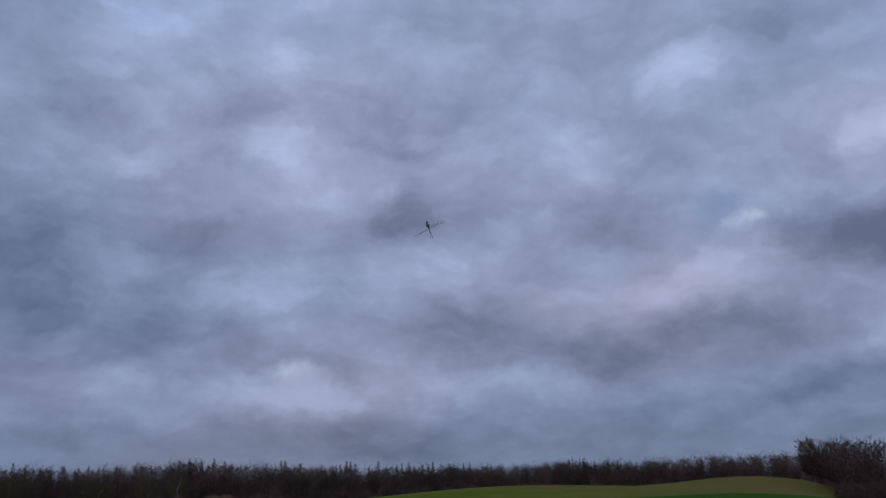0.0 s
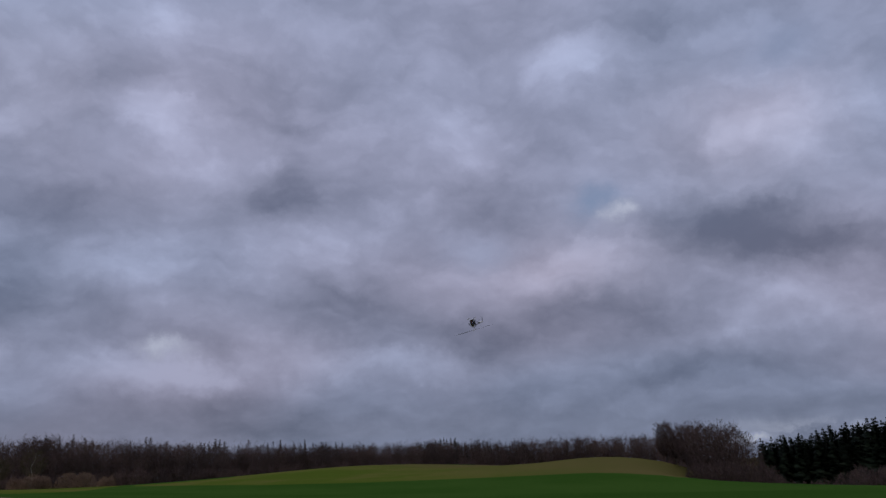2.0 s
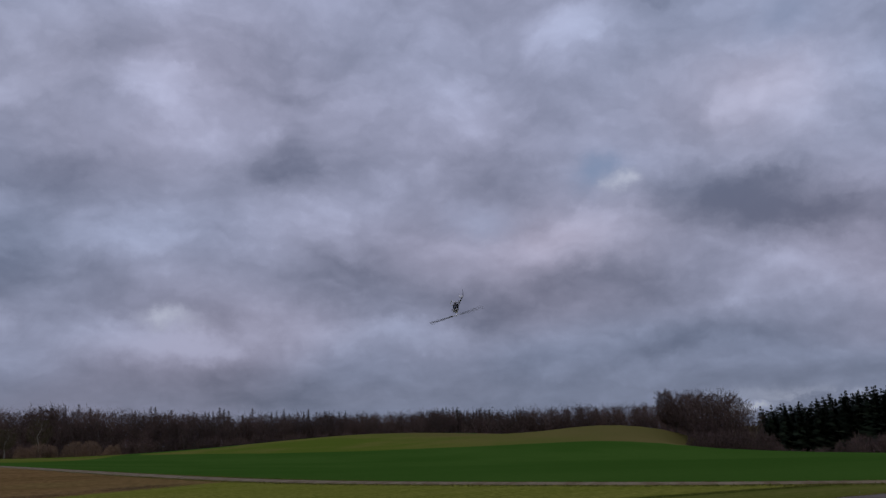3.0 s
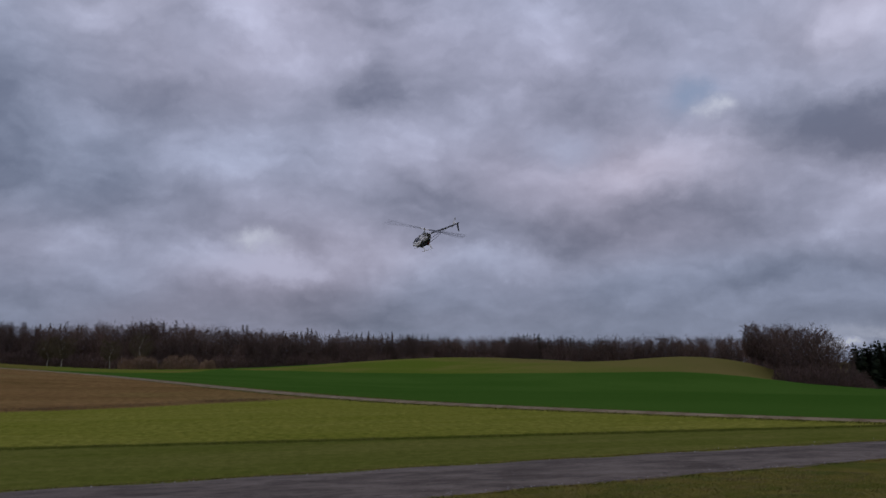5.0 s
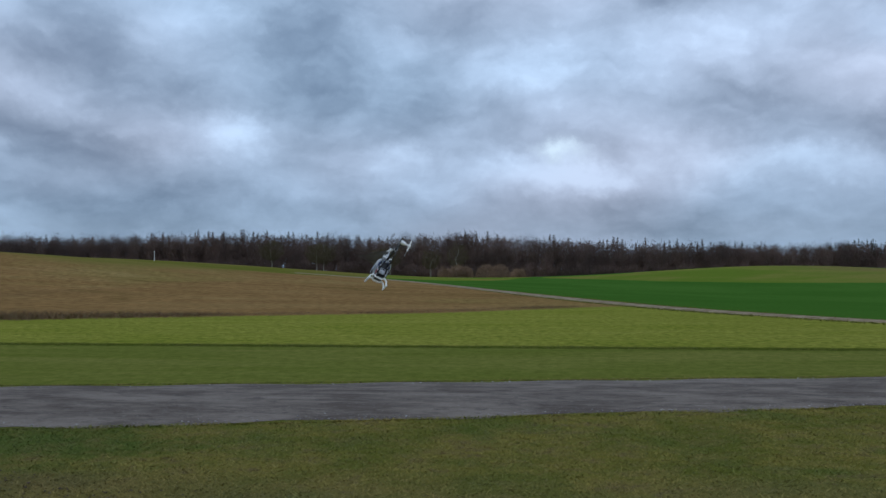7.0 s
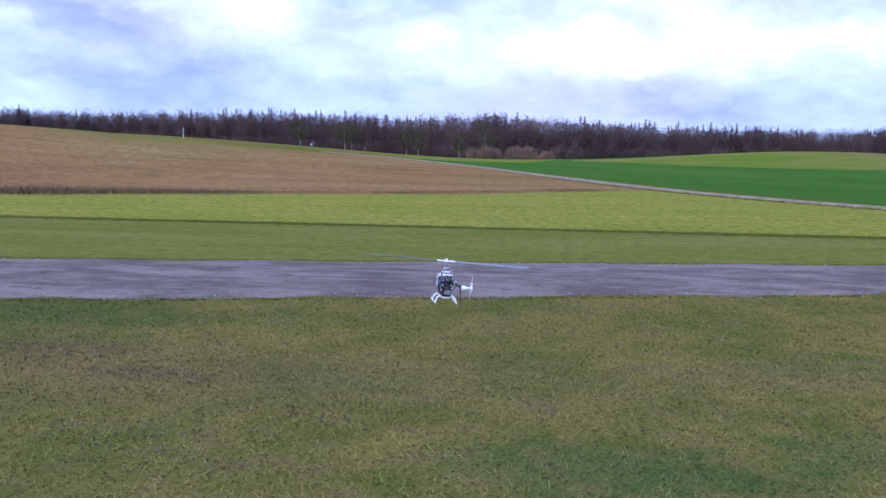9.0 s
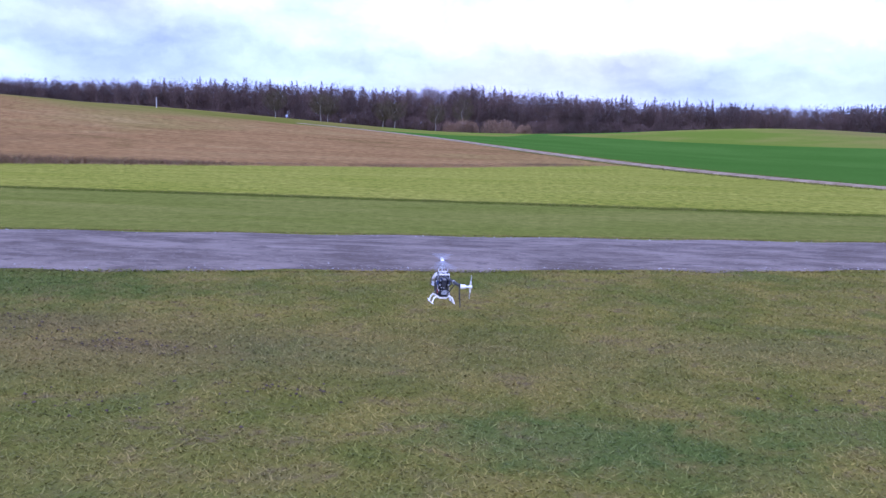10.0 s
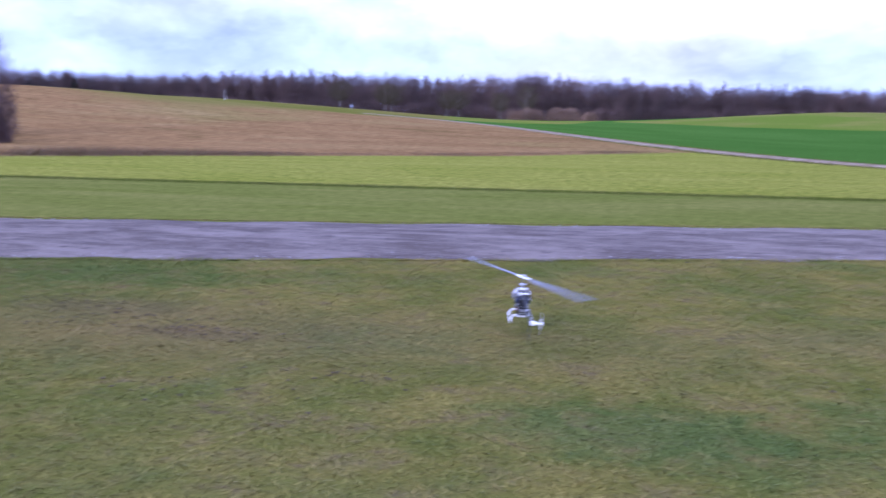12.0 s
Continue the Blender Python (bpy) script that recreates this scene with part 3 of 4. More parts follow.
def larch_tree(h, spread, whorls, per):
    """A leafless larch: straight stem (slot 0), thin level boughs with hanging twigs in a narrow spire (slot 1)."""
    s = Soup()
    s.limb((0, 0, 0), (0, 0, h * 0.96), h * 0.011, 0.03, 0, 5)
    for i in range(whorls):
        u = (i + random.random()) / whorls
        z = h * (0.30 + 0.70 * u)
        reach = spread * (1 - u) ** 0.7 * random.uniform(0.6, 1.15) + 0.12
        for k in range(per):
            a = random.random() * 6.283
            d = Vector((math.cos(a) * reach, math.sin(a) * reach, reach * random.uniform(-0.25, 0.35)))
            s.sliver((0, 0, z), d, 0.16, 1)
            for q in range(4):
                p = Vector((0, 0, z)) + d * random.uniform(0.25, 0.95)
                s.sliver(p, Vector((random.gauss(0, 0.25), random.gauss(0, 0.25), random.uniform(-0.5, 0.45))) * 1.3, 0.085, 1)
    return s


def stand(name, models, places, mats, label, category):
    """Many trees or shrubs that nobody would count, joined into one mesh. places: x, y, model, size, turn."""
    packed = []
    for m in models:
        v, f, slots = m.arrays()
        packed.append((v, np.array([q for g in f for q in g], np.int32), np.array([len(g) for g in f], np.int32), np.array(slots, np.int32)))
    vs, loops, sizes, slots, k = [], [], [], [], 0
    for x, y, i, size, turn in places:
        v, f, count, m = packed[i]
        c, s = math.cos(turn), math.sin(turn)
        w = np.empty_like(v)
        w[:, 0] = x + size * (c * v[:, 0] - s * v[:, 1])
        w[:, 1] = y + size * (s * v[:, 0] + c * v[:, 1])
        w[:, 2] = float(land(x, y)) - 0.1 + size * v[:, 2]
        vs.append(w)
        loops.append(f + k)
        sizes.append(count)
        slots.append(m)
        k += len(v)
    vs, loops, sizes, slots = (np.concatenate(q) for q in (vs, loops, sizes, slots))
    me = bpy.data.meshes.new(name)
    me.vertices.add(len(vs))
    me.vertices.foreach_set("co", vs.ravel())
    me.loops.add(len(loops))
    me.loops.foreach_set("vertex_index", loops)
    me.polygons.add(len(sizes))
    me.polygons.foreach_set("loop_start", np.concatenate(([0], np.cumsum(sizes)[:-1])).astype(np.int32))
    for mt in mats:
        me.materials.append(mt)
    me.polygons.foreach_set("material_index", slots)
    me.update()
    me.validate()
    return tagged(new(name, me), label, category, kind="stuff")


def polar(az, r):
    return r * math.sin(radians(az)), r * math.cos(radians(az))


def skyline(az):
    """How high the wood stands against the sky, as metres of rise in a hundred."""
    return float(np.interp(az, (-48, -34, -30, -25, -17, -10, -4, 1.5, 7, 14, 19, 21.5, 25, 29, 35, 40),
                           (4.1, 4.1, 3.8, 4.2, 4.4, 4.0, 4.55, 3.75, 3.45, 3.0, 3.0, 3.1, 2.75, 3.05, 2.85, 2.4)))


def rise(x, y, az, extra=0.0):
    """The height of a tree at x, y that reaches the skyline."""
    return 1.85 + math.hypot(x, y) * (skyline(az) + extra) / 100 - float(land(x, y))


def make_woods():
    random.seed(11)
    bare = [dome(bare_tree(15.6, random.uniform(2.0, 3.2), 18, 300, 1.2, 0.07, 0.15, 0.25), 15.8, random.uniform(2.0, 3.3), random.uniform(1.5, 5.0), 620, 1.35, 0.085, 1, 0.25) for _ in range(10)]
    shrubs = [round_bush(5.0, 3.0, 650, 1.1, 0.12) for _ in range(3)]
    places = []
    az = -47.0
    while az < 37.0:
        # the edge of the wood swings nearer in the middle and away to the right
        edge = 355 + 55 * max(0.0, min(1.0, (az - 6) / 24)) + 35 * max(0.0, min(1.0, (-20 - az) / 15))
        gap = abs(az + 23.15) < 0.2 or abs(az - 7.15) < 0.2
        for row, back in enumerate((0, 6, 13, 22, 34)):
            r = edge + back + random.uniform(-4, 4)
            x, y = polar(az + random.uniform(-0.25, 0.25), r)
            if gap and random.random() < 0.4:
                continue
            grow = (rise(x, y, az) / 16.0) * random.choice((0.70, 0.80, 0.88, 0.93, 0.97, 1.0, 1.03))
            places.append((x, y, random.randrange(10), grow, random.random() * 6.28))
            # low growth stands closer together
            for k in range(min(3, int(0.95 / grow))):
                x, y = polar(az + random.uniform(-0.3, 0.3), r + random.uniform(-5, 5))
                places.append((x, y, random.randrange(10), grow * random.uniform(0.75, 1.0), random.random() * 6.28))
        for k in range(2):
            x, y = polar(az + random.uniform(-0.3, 0.3), edge - random.uniform(1, 8))
            places.append((x, y, 10 + random.randrange(3), random.uniform(0.5, 1.15), random.random() * 6.28))
        az += 0.36
    stand("bare_woodland", bare + shrubs, places, (BARK, WOODS), "leafless brown winter woodland along the far field edge", "woodland")
    fir = [conifer_tree(16, random.uniform(2.6, 3.4), 26, 9, 3) for _ in range(4)]
    larch = [larch_tree(16, random.uniform(1.7, 2.5), 38, 4) for _ in range(5)]
    places = []
    for lo, hi, count, r, extra in ((12.4, 16.0, 16, 392, 0.25), (19.0, 22.6, 34, 408, 0.25), (22.6, 26.8, 36, 416, 0.1),
                                    (-24.9, -23.6, 2, 390, 0.5), (-34.5, -33.0, 2, 392, 0.3), (-37.5, -35.5, 1, 396, 0.2),
                                    (-4.6, -3.9, 1, 372, 0.5), (28, 34, 3, 436, 0.35)):
        for i in range(count):
            az = lo + (hi - lo) * (i + random.random()) / count
            x, y = polar(az, r + random.uniform(-8, 8))
            places.append((x, y, random.randrange(4), rise(x, y, az, extra) / 16 * random.uniform(0.78, 1.04), random.random() * 6.28))
    stand("spruce_stand", fir, places, (BARK, NEEDLES), "dark green spruces standing among the bare woodland", "conifers")
    places = []
    for lo, hi, count, r, extra in ((-22.8, -9, 34, 362, 0.30), (-9, -1, 12, 362, 0.15), (0.8, 6.8, 18, 364, 0.35), (7.5, 12.4, 16, 366, 0.3), (-24.9, -23.5, 3, 372, 0.3), (-32, -26, 4, 392, 0.1)):
        for i in range(count):
            az = lo + (hi - lo) * (i + random.random()) / count
            x, y = polar(az, r + random.uniform(-8, 8))
            places.append((x, y, random.randrange(5), rise(x, y, az, extra) / 16 * random.uniform(0.86, 1.06), random.random() * 6.28))
    stand("larch_stand", larch, places, (BARK, WOODS), "tall bare larches rising above the woodland", "trees")
    broad = [conifer_tree(16, random.uniform(3.6, 4.6), 24, 10, 3) for _ in range(4)]
    # dense spruce wood on the right
    places = []
    az = 41.6
    while az < 60:
        for back in (0, 4, 9, 15, 22):
            x, y = polar(az + random.uniform(-0.3, 0.3), 262 + back + random.uniform(-3, 3))
            size = (1.85 + 262 * (1.2 + 1.5 * max(0, min(1, (az - 42.5) / 5.0))) / 100 - float(land(x, y))) / 16 * 1.12
            places.append((x, y, random.randrange(4), size * random.uniform(0.84, 1.06), random.random() * 6.28))
        az += 0.25
    stand("spruce_wood", broad, places, (BARK, NEEDLES), "dark spruce wood behind the small pasture", "conifers")
    # brown scrub in front of it
    places = [(*polar(random.uniform(45.6, 53), random.uniform(205, 225)), random.randrange(3), random.uniform(0.7, 1.2), random.random() * 6.28) for _ in range(40)]
    places += [(*polar(random.uniform(38.6, 45.5), random.uniform(228, 245)), random.randrange(3), random.uniform(0.45, 0.8), random.random() * 6.28) for _ in range(40)]
    stand("brown_scrub", shrubs, places, (BARK, WOODS), "low bare brown scrub at the foot of the spruces", "shrubs")


def lone_tree(name, soup, x, y, size, turn, label, category, twig=None, group="", bark=None):
    """A tree that stands by itself: trunk and crown."""
    random.seed(int(abs(x * 31 + y * 7)))
    ob = new(name)
    ob.matrix_world = pose(x, y, float(land(x, y)) - 0.08, 0, 0, turn)
    tagged(ob, label, category, group)
    for slot, part_name, mat in ((0, "trunk", bark or BARK), (1, "crown", twig or WOODS)):
        keep = [i for i, m in enumerate(soup.m) if m == slot]
        used = sorted({q for i in keep for q in soup.f[i]})
        back = {q: k for k, q in enumerate(used)}
        piece = mesh_object(part_name, [tuple(size * c for c in soup.v[q]) for q in used], [tuple(back[q] for q in soup.f[i]) for i in keep], mat, ob)
        tagged(piece, {"trunk": "rough grey-brown bark", "crown": "bare twiggy crown"}[part_name])
    return ob


def make_lone_trees():
    random.seed(23)
    # the clump on the field's corner
    for az, r, top, spread in ((35.5, 238, 2.45, 2.6), (36.1, 234, 2.25, 3.2), (36.8, 230, 2.30, 3.4), (37.4, 224, 2.15, 3.6), (38.0, 217, 2.1, 3.8), (38.6, 214, 2.1, 4.2),
                               (39.2, 211, 2.1, 4.2), (39.8, 210, 1.75, 3.8), (40.4, 211, 1.2, 3.2), (37.1, 242, 2.2, 3.4), (38.3, 234, 2.1, 3.8), (39.4, 231, 2.0, 3.8)):
        x, y = polar(az, r)
        h = 1.85 + r * math.tan(radians(top)) - float(land(x, y))
        s = dome(bare_tree(h, spread, 30, 900, 1.1, 0.065, 0.10, 0.3), h, spread, h * 0.15, 3600, 1.1, 0.07, 1, 0.35)
        lone_tree("bare_tree", s, x, y, 1.0, random.random() * 360, "tall bare tree in the clump at the crop's edge", "tree", group="field corner clump")
    for az, r, h in ((37.3, 212, 5.0), (38.0, 206, 5.6), (38.7, 204, 6.0), (39.4, 203, 6.2), (40.1, 203, 6.6), (40.8, 204, 6.6), (41.5, 205, 6.0), (41.0, 212, 7.6), (41.9, 216, 6.4)):
        x, y = polar(az, r)
        s = round_bush(h, h * 0.58, 2400, 0.9, 0.07)
        lone_tree("thorn_bush", s, x, y, 1.0, random.random() * 360, "dense bare brown thorn bush under the tall trees", "bush", group="field corner bushes")
    # reddish-brown bushes before the wood
    for az, r, h, spread in ((-5.4, 298, 3.3, 2.6), (-4.6, 296, 4.2, 3.2), (-3.9, 298, 3.8, 2.6), (-2.6, 292, 4.5, 3.8), (-1.6, 291, 4.2, 3.2), (-0.35, 286, 2.9, 2.8)):
        x, y = polar(az, r)
        s = round_bush(h, spread, 2400, 0.8, 0.085)
        lone_tree("willow_bush", s, x, y, 1.0, random.random() * 360, "rounded bare reddish-brown bush in front of the wood", "bush", SCRUB, "bushes before the wood")
    # field trees along the track
    for az, r, h, spread in ((-14.2, 262, 8.5, 3.6), (-13.7, 268, 9.2, 3.8), (-10.0, 285, 8.6, 3.4), (-9.2, 282, 9.0, 3.6), (-6.4, 300, 9.5, 3.8), (-4.6, 332, 13.6, 4.6), (-17.2, 250, 8.0, 3.4)):
        x, y = polar(az, r)
        s = dome(bare_tree(h, spread, 22, 500, 1.2, 0.085, 0.25, 0.25), h, spread, h * 0.3, 1300, 1.0, 0.085)
        lone_tree("field_tree", s, x, y, 1.0, random.random() * 360, "bare olive-brown field tree with a light trunk", "tree", OLIVE, "trees along the track", PALE_BARK)
    # big bushes at the near end of the fallow
    for az, r, h, spread in ((-39.2, 55, 6.3, 2.5), (-42.3, 53, 5.6, 2.6), (-39.0, 48, 2.6, 1.5)):
        x, y = polar(az, r)
        s = round_bush(h, spread, 9000, 0.5, 0.020)
        lone_tree("hedge_bush", s, x, y, 1.0, random.random() * 360, "dark bare bush beside the fallow field", "bush", group="hedge by the fallow")


PALE_BARK = plain("pale bark", (0.26, 0.24, 0.20), 0.9, vary=0.3, scale=5.0)
OLIVE = island("olive twigs", ((0.055, 0.045, 0.024), (0.095, 0.078, 0.042), (0.125, 0.105, 0.058)))
make_woods()
make_lone_trees()


# ---- ground cover ----
def blades(name, x, y, h, w, lean, mat, label, category):
    """Upright blades as thin triangles at x, y."""
    n = len(x)
    a, tilt = np.random.rand(n) * 6.283, np.random.rand(n) * 6.283
    z = land(x, y)
    dx, dy = np.cos(a) * w * 0.5, np.sin(a) * w * 0.5
    off = lean * h * (0.35 + 0.65 * np.random.rand(n))
    v = np.empty((n, 3, 3), np.float32)
    v[:, 0] = np.stack((x - dx, y - dy, z - 0.005), 1)
    v[:, 1] = np.stack((x + dx, y + dy, z - 0.005), 1)
    v[:, 2] = np.stack((x + np.cos(tilt) * off, y + np.sin(tilt) * off, z + h), 1)
    me = bpy.data.meshes.new(name)
    me.vertices.add(n * 3)
    me.vertices.foreach_set("co", v.ravel())
    me.loops.add(n * 3)
    me.loops.foreach_set("vertex_index", np.arange(n * 3, dtype=np.int32))
    me.polygons.add(n)
    me.polygons.foreach_set("loop_start", np.arange(0, n * 3, 3, dtype=np.int32))
    me.materials.append(mat)
    me.update()
    me.validate()
    return tagged(new(name, me), label, category, kind="stuff")


def make_cover():
    np.random.seed(5)
    n = 420000
    r = 3.0 + 13.0 * np.random.rand(n) ** 0.8
    a = np.radians(np.random.uniform(-50, 50, n))
    x, y = r * np.sin(a), r * np.cos(a)
    keep = y < road_near(x) + 0.02
    x, y = x[keep], y[keep]
    k = len(x)
    blades("lawn_grass", x, y, 0.007 + 0.019 * np.random.rand(k) ** 2, 0.008 + 0.010 * np.random.rand(k), 3.8, GRASS, "short patchy winter lawn grass", "grass")
    # ragged edges of the road
    n = 26000
    x = np.random.uniform(-26, 30, n)
    edge = np.where(np.random.rand(n) < 0.5, road_near(x) - 0.02 - 0.10 * np.random.rand(n), road_far(x) + 0.05 + 0.12 * np.random.rand(n))
    blades("road_edge_grass", x, edge, 0.012 + 0.028 * np.random.rand(n), 0.012 + 0.01 * np.random.rand(n), 2.4, GRASS, "ragged grass along the gravel road", "grass")
    # longer grass where the mown strip ends
    n = 50000
    x = np.random.uniform(-45, 45, n)
    clump = np.sin(x * 2.1) + np.sin(x * 5.3 + 1) + np.sin(x * 0.7)
    keep = np.random.rand(n) < 0.30 + 0.12 * clump
    x = x[keep]
    y = MEADOW + 0.012 * x + np.random.normal(0, 0.22, len(x))
    blades("meadow_edge_grass", x, y, 0.012 + 0.034 * np.random.rand(len(x)), 0.010 + 0.014 * np.random.rand(len(x)), 1.8, LONG_GRASS, "dark longer grass at the edge of the mown strip", "grass")
    # weeds along the fallow's lower edge
    n = 42000
    u = np.random.rand(n)
    p = resample(BROWN_LOW[1:6], 0.5)
    q = p[(u * (len(p) - 1)).astype(int)]
    keep = np.random.rand(n) < 0.10 + 0.9 * np.clip(np.sin(q[:, 0] * 1.3) * np.sin(q[:, 0] * 0.47 + 2) + 0.3 * np.sin(q[:, 0] * 4.1), 0, 1)
    keep |= (q[:, 0] < -13.5) & (np.random.rand(n) < 0.8)
    q = q[keep] + np.random.normal(0, 0.8, (keep.sum(), 2))
    red = np.clip((-12 - q[:, 0]) / 8, 0, 1)
    h = 0.02 + (0.08 + 0.34 * red) * np.random.rand(len(q)) ** 3
    blades("fallow_weeds", q[:, 0], q[:, 1] + 1.2, h, 0.012 + 0.02 * np.random.rand(len(q)), 1.8, WEEDS, "dead reddish weeds along the fallow's edge", "weeds")
    # dark stems along the track
    line = resample(TRACK, 1.0)
    line = line[(line[:, 1] > 18) & (line[:, 1] < 95)]
    n = 16000
    q = line[np.random.randint(0, len(line), n)] + np.random.normal(0, 0.25, (n, 2))
    q[:, 0] += np.where(np.random.rand(n) < 0.4, 1.3, -1.0)
    blades("track_edge_grass", q[:, 0], q[:, 1], 0.02 + 0.05 * np.random.rand(n), 0.025 + 0.03 * np.random.rand(n), 1.2, LONG_GRASS, "dull grass along the farm track", "grass")


make_cover()


def pebbles(name, x, y, size, mat, label, category):
    """Small stones as flattened octahedra lying on the ground."""
    n = len(x)
    base = np.array(((1, 0, 0), (0, 1, 0), (-1, 0, 0), (0, -1, 0), (0, 0, 0.7), (0, 0, -0.3)), np.float32)
    tri = np.array(((0, 1, 4), (1, 2, 4), (2, 3, 4), (3, 0, 4), (1, 0, 5), (2, 1, 5), (3, 2, 5), (0, 3, 5)), np.int32)
    jit = 0.6 + 0.8 * np.random.rand(n, 6, 1).astype(np.float32)
    v = base[None] * jit * size[:, None, None]
    v[:, :, 0] += x[:, None]
    v[:, :, 1] += y[:, None]
    v[:, :, 2] += (land(x, y) + 0.015)[:, None]
    f = (tri[None] + 6 * np.arange(n)[:, None, None]).reshape(-1, 3)
    me = bpy.data.meshes.new(name)
    me.vertices.add(n * 6)
    me.vertices.foreach_set("co", v.astype(np.float32).ravel())
    me.loops.add(len(f) * 3)
    me.loops.foreach_set("vertex_index", f.ravel().astype(np.int32))
    me.polygons.add(len(f))
    me.polygons.foreach_set("loop_start", np.arange(0, len(f) * 3, 3, dtype=np.int32))
    me.materials.append(mat)
    me.update()
    me.validate()
    return tagged(new(name, me), label, category, kind="stuff")


def make_stones():
    np.random.seed(9)
    n = 5200
    x = np.random.uniform(-22, 26, n)
    u = np.random.rand(n) ** 2.5
    y = np.where(np.random.rand(n) < 0.7, road_near(x) + 0.08 + u * 3.0, road_far(x) - 0.10 - u * 3.0)
    pebbles("road_pebbles", x, y, 0.006 + 0.016 * np.random.rand(n) ** 3, STONE, "scattered pale pebbles along the gravel road", "pebbles")
    # loose earth where the lawn is torn
    px, py, ps = [], [], []
    for cx, cy, wide, count in ((-4.9, 7.1, 0.35, 60), (-4.1, 6.5, 0.5, 110), (-3.2, 6.3, 0.45, 90), (1.22, 10.75, 0.03, 9), (-1.7, 5.4, 0.4, 40), (2.2, 5.9, 0.4, 30), (-2.6, 4.9, 0.4, 40)):
        px.append(cx + np.random.normal(0, wide, count))
        py.append(cy + np.random.normal(0, wide * 0.35, count))
        ps.append(0.006 + 0.012 * np.random.rand(count) ** 2)
    pebbles("earth_clods", np.concatenate(px), np.concatenate(py), np.concatenate(ps), EARTH, "dark crumbs of loose earth on the lawn", "earth")


STONE = island("stones", ((0.16, 0.15, 0.14), (0.30, 0.28, 0.27), (0.46, 0.44, 0.42)), 0.9)
EARTH = island("earth", ((0.075, 0.056, 0.040), (0.13, 0.098, 0.070)), 0.95)
make_stones()


def make_pole():
    x, y = polar(-24.68, 165)
    ob = new("marker_pole")
    ob.matrix_world = pose(x, y, float(land(x, y)) - 0.3)
    tagged(ob, "pale slender pole on the green headland", "pole")
    s = Soup()
    s.limb((0, 0, 0), (0, 0, 2.1), 0.07, 0.06, 0, 8)
    mesh_object("post", s.v, s.f, PALE, ob)
    s = Soup()
    s.limb((0, 0, 2.08), (0, 0, 2.2), 0.09, 0.08, 0, 8)
    mesh_object("cap", s.v, s.f, PALE, ob)


PALE = plain("weathered white", (0.55, 0.55, 0.52), 0.7, vary=0.2, scale=4)
make_pole()


# ---- the model helicopter ----
WHITE = plain("white paint", (0.88, 0.88, 0.88), 0.25, vary=0.04, scale=30, coat=0.4)
CARBON = plain("carbon plate", (0.016, 0.017, 0.022), 0.58, vary=0.3, scale=200)
BLADE = plain("blade", (0.12, 0.125, 0.145), 0.35, vary=0.1, scale=60)
PALE_BLADE = plain("pale blade", (0.42, 0.43, 0.45), 0.35, vary=0.1, scale=60)
ALLOY = plain("alloy", (0.55, 0.56, 0.58), 0.32, 0.9, vary=0.1, scale=50)
DARK = plain("dark plastic", (0.022, 0.023, 0.032), 0.6, vary=0.3, scale=80)
RED = plain("red anodised", (0.35, 0.03, 0.025), 0.4, 0.3, vary=0.2, scale=60)
BLUE = plain("blue wrap", (0.035, 0.06, 0.16), 0.45, vary=0.3, scale=60)
TINT = plain("canopy window", (0.05, 0.055, 0.07), 0.15, vary=0.2, scale=40, coat=0.6)


def part(name, bm, mat, parent, label=""):
    """Link a bmesh as one mesh object under a thing or a part."""
    me = bpy.data.meshes.new(name)
    bmesh.ops.recalc_face_normals(bm, faces=bm.faces)
    bm.to_mesh(me)
    bm.free()
    me.materials.append(mat)
    ob = new(name, me)
    ob.parent = parent
    return tagged(ob, label)


def block(size, at=(0, 0, 0), bevel=0.004, turn=(0, 0, 0), bm=None):
    bm = bm or bmesh.new()
    got = bmesh.ops.create_cube(bm, size=1.0, matrix=pose(*at, *turn) @ Matrix.Diagonal((*size, 1)))
    edges = {e for v in got["verts"] for e in v.link_edges}
    if bevel:
        bmesh.ops.bevel(bm, geom=list(edges), offset=bevel, segments=2, affect="EDGES")
    return bm


def rod(a, b, ra, rb=None, sides=12, bm=None):
    """A round rod from a to b."""
    bm = bm or bmesh.new()
    a, b = Vector(a), Vector(b)
    turn = (b - a).to_track_quat("Z", "Y").to_matrix().to_4x4()
    bmesh.ops.create_cone(bm, cap_ends=True, segments=sides, radius1=ra, radius2=ra if rb is None else rb, depth=(b - a).length,
                          matrix=Matrix.Translation((a + b) / 2) @ turn)
    return bm


def pipe(points, r, sides=10, bm=None):
    """A bent tube through the points."""
    bm = bm or bmesh.new()
    pts = [Vector(p) for p in points]
    rings = []
    for i, p in enumerate(pts):
        d = (pts[min(i + 1, len(pts) - 1)] - pts[max(i - 1, 0)]).normalized()
        s = d.cross(Vector((0, 0.3, 1) if abs(d.z) < 0.9 else (0, 1, 0))).normalized()
        t = d.cross(s)
        rings.append([bm.verts.new(p + (s * math.cos(6.2832 * k / sides) + t * math.sin(6.2832 * k / sides)) * r) for k in range(sides)])
    for a, b in zip(rings[:-1], rings[1:]):
        for k in range(sides):
            bm.faces.new((a[k], a[(k + 1) % sides], b[(k + 1) % sides], b[k]))
    bm.faces.new(rings[0])
    bm.faces.new(rings[-1][::-1])
    return bm


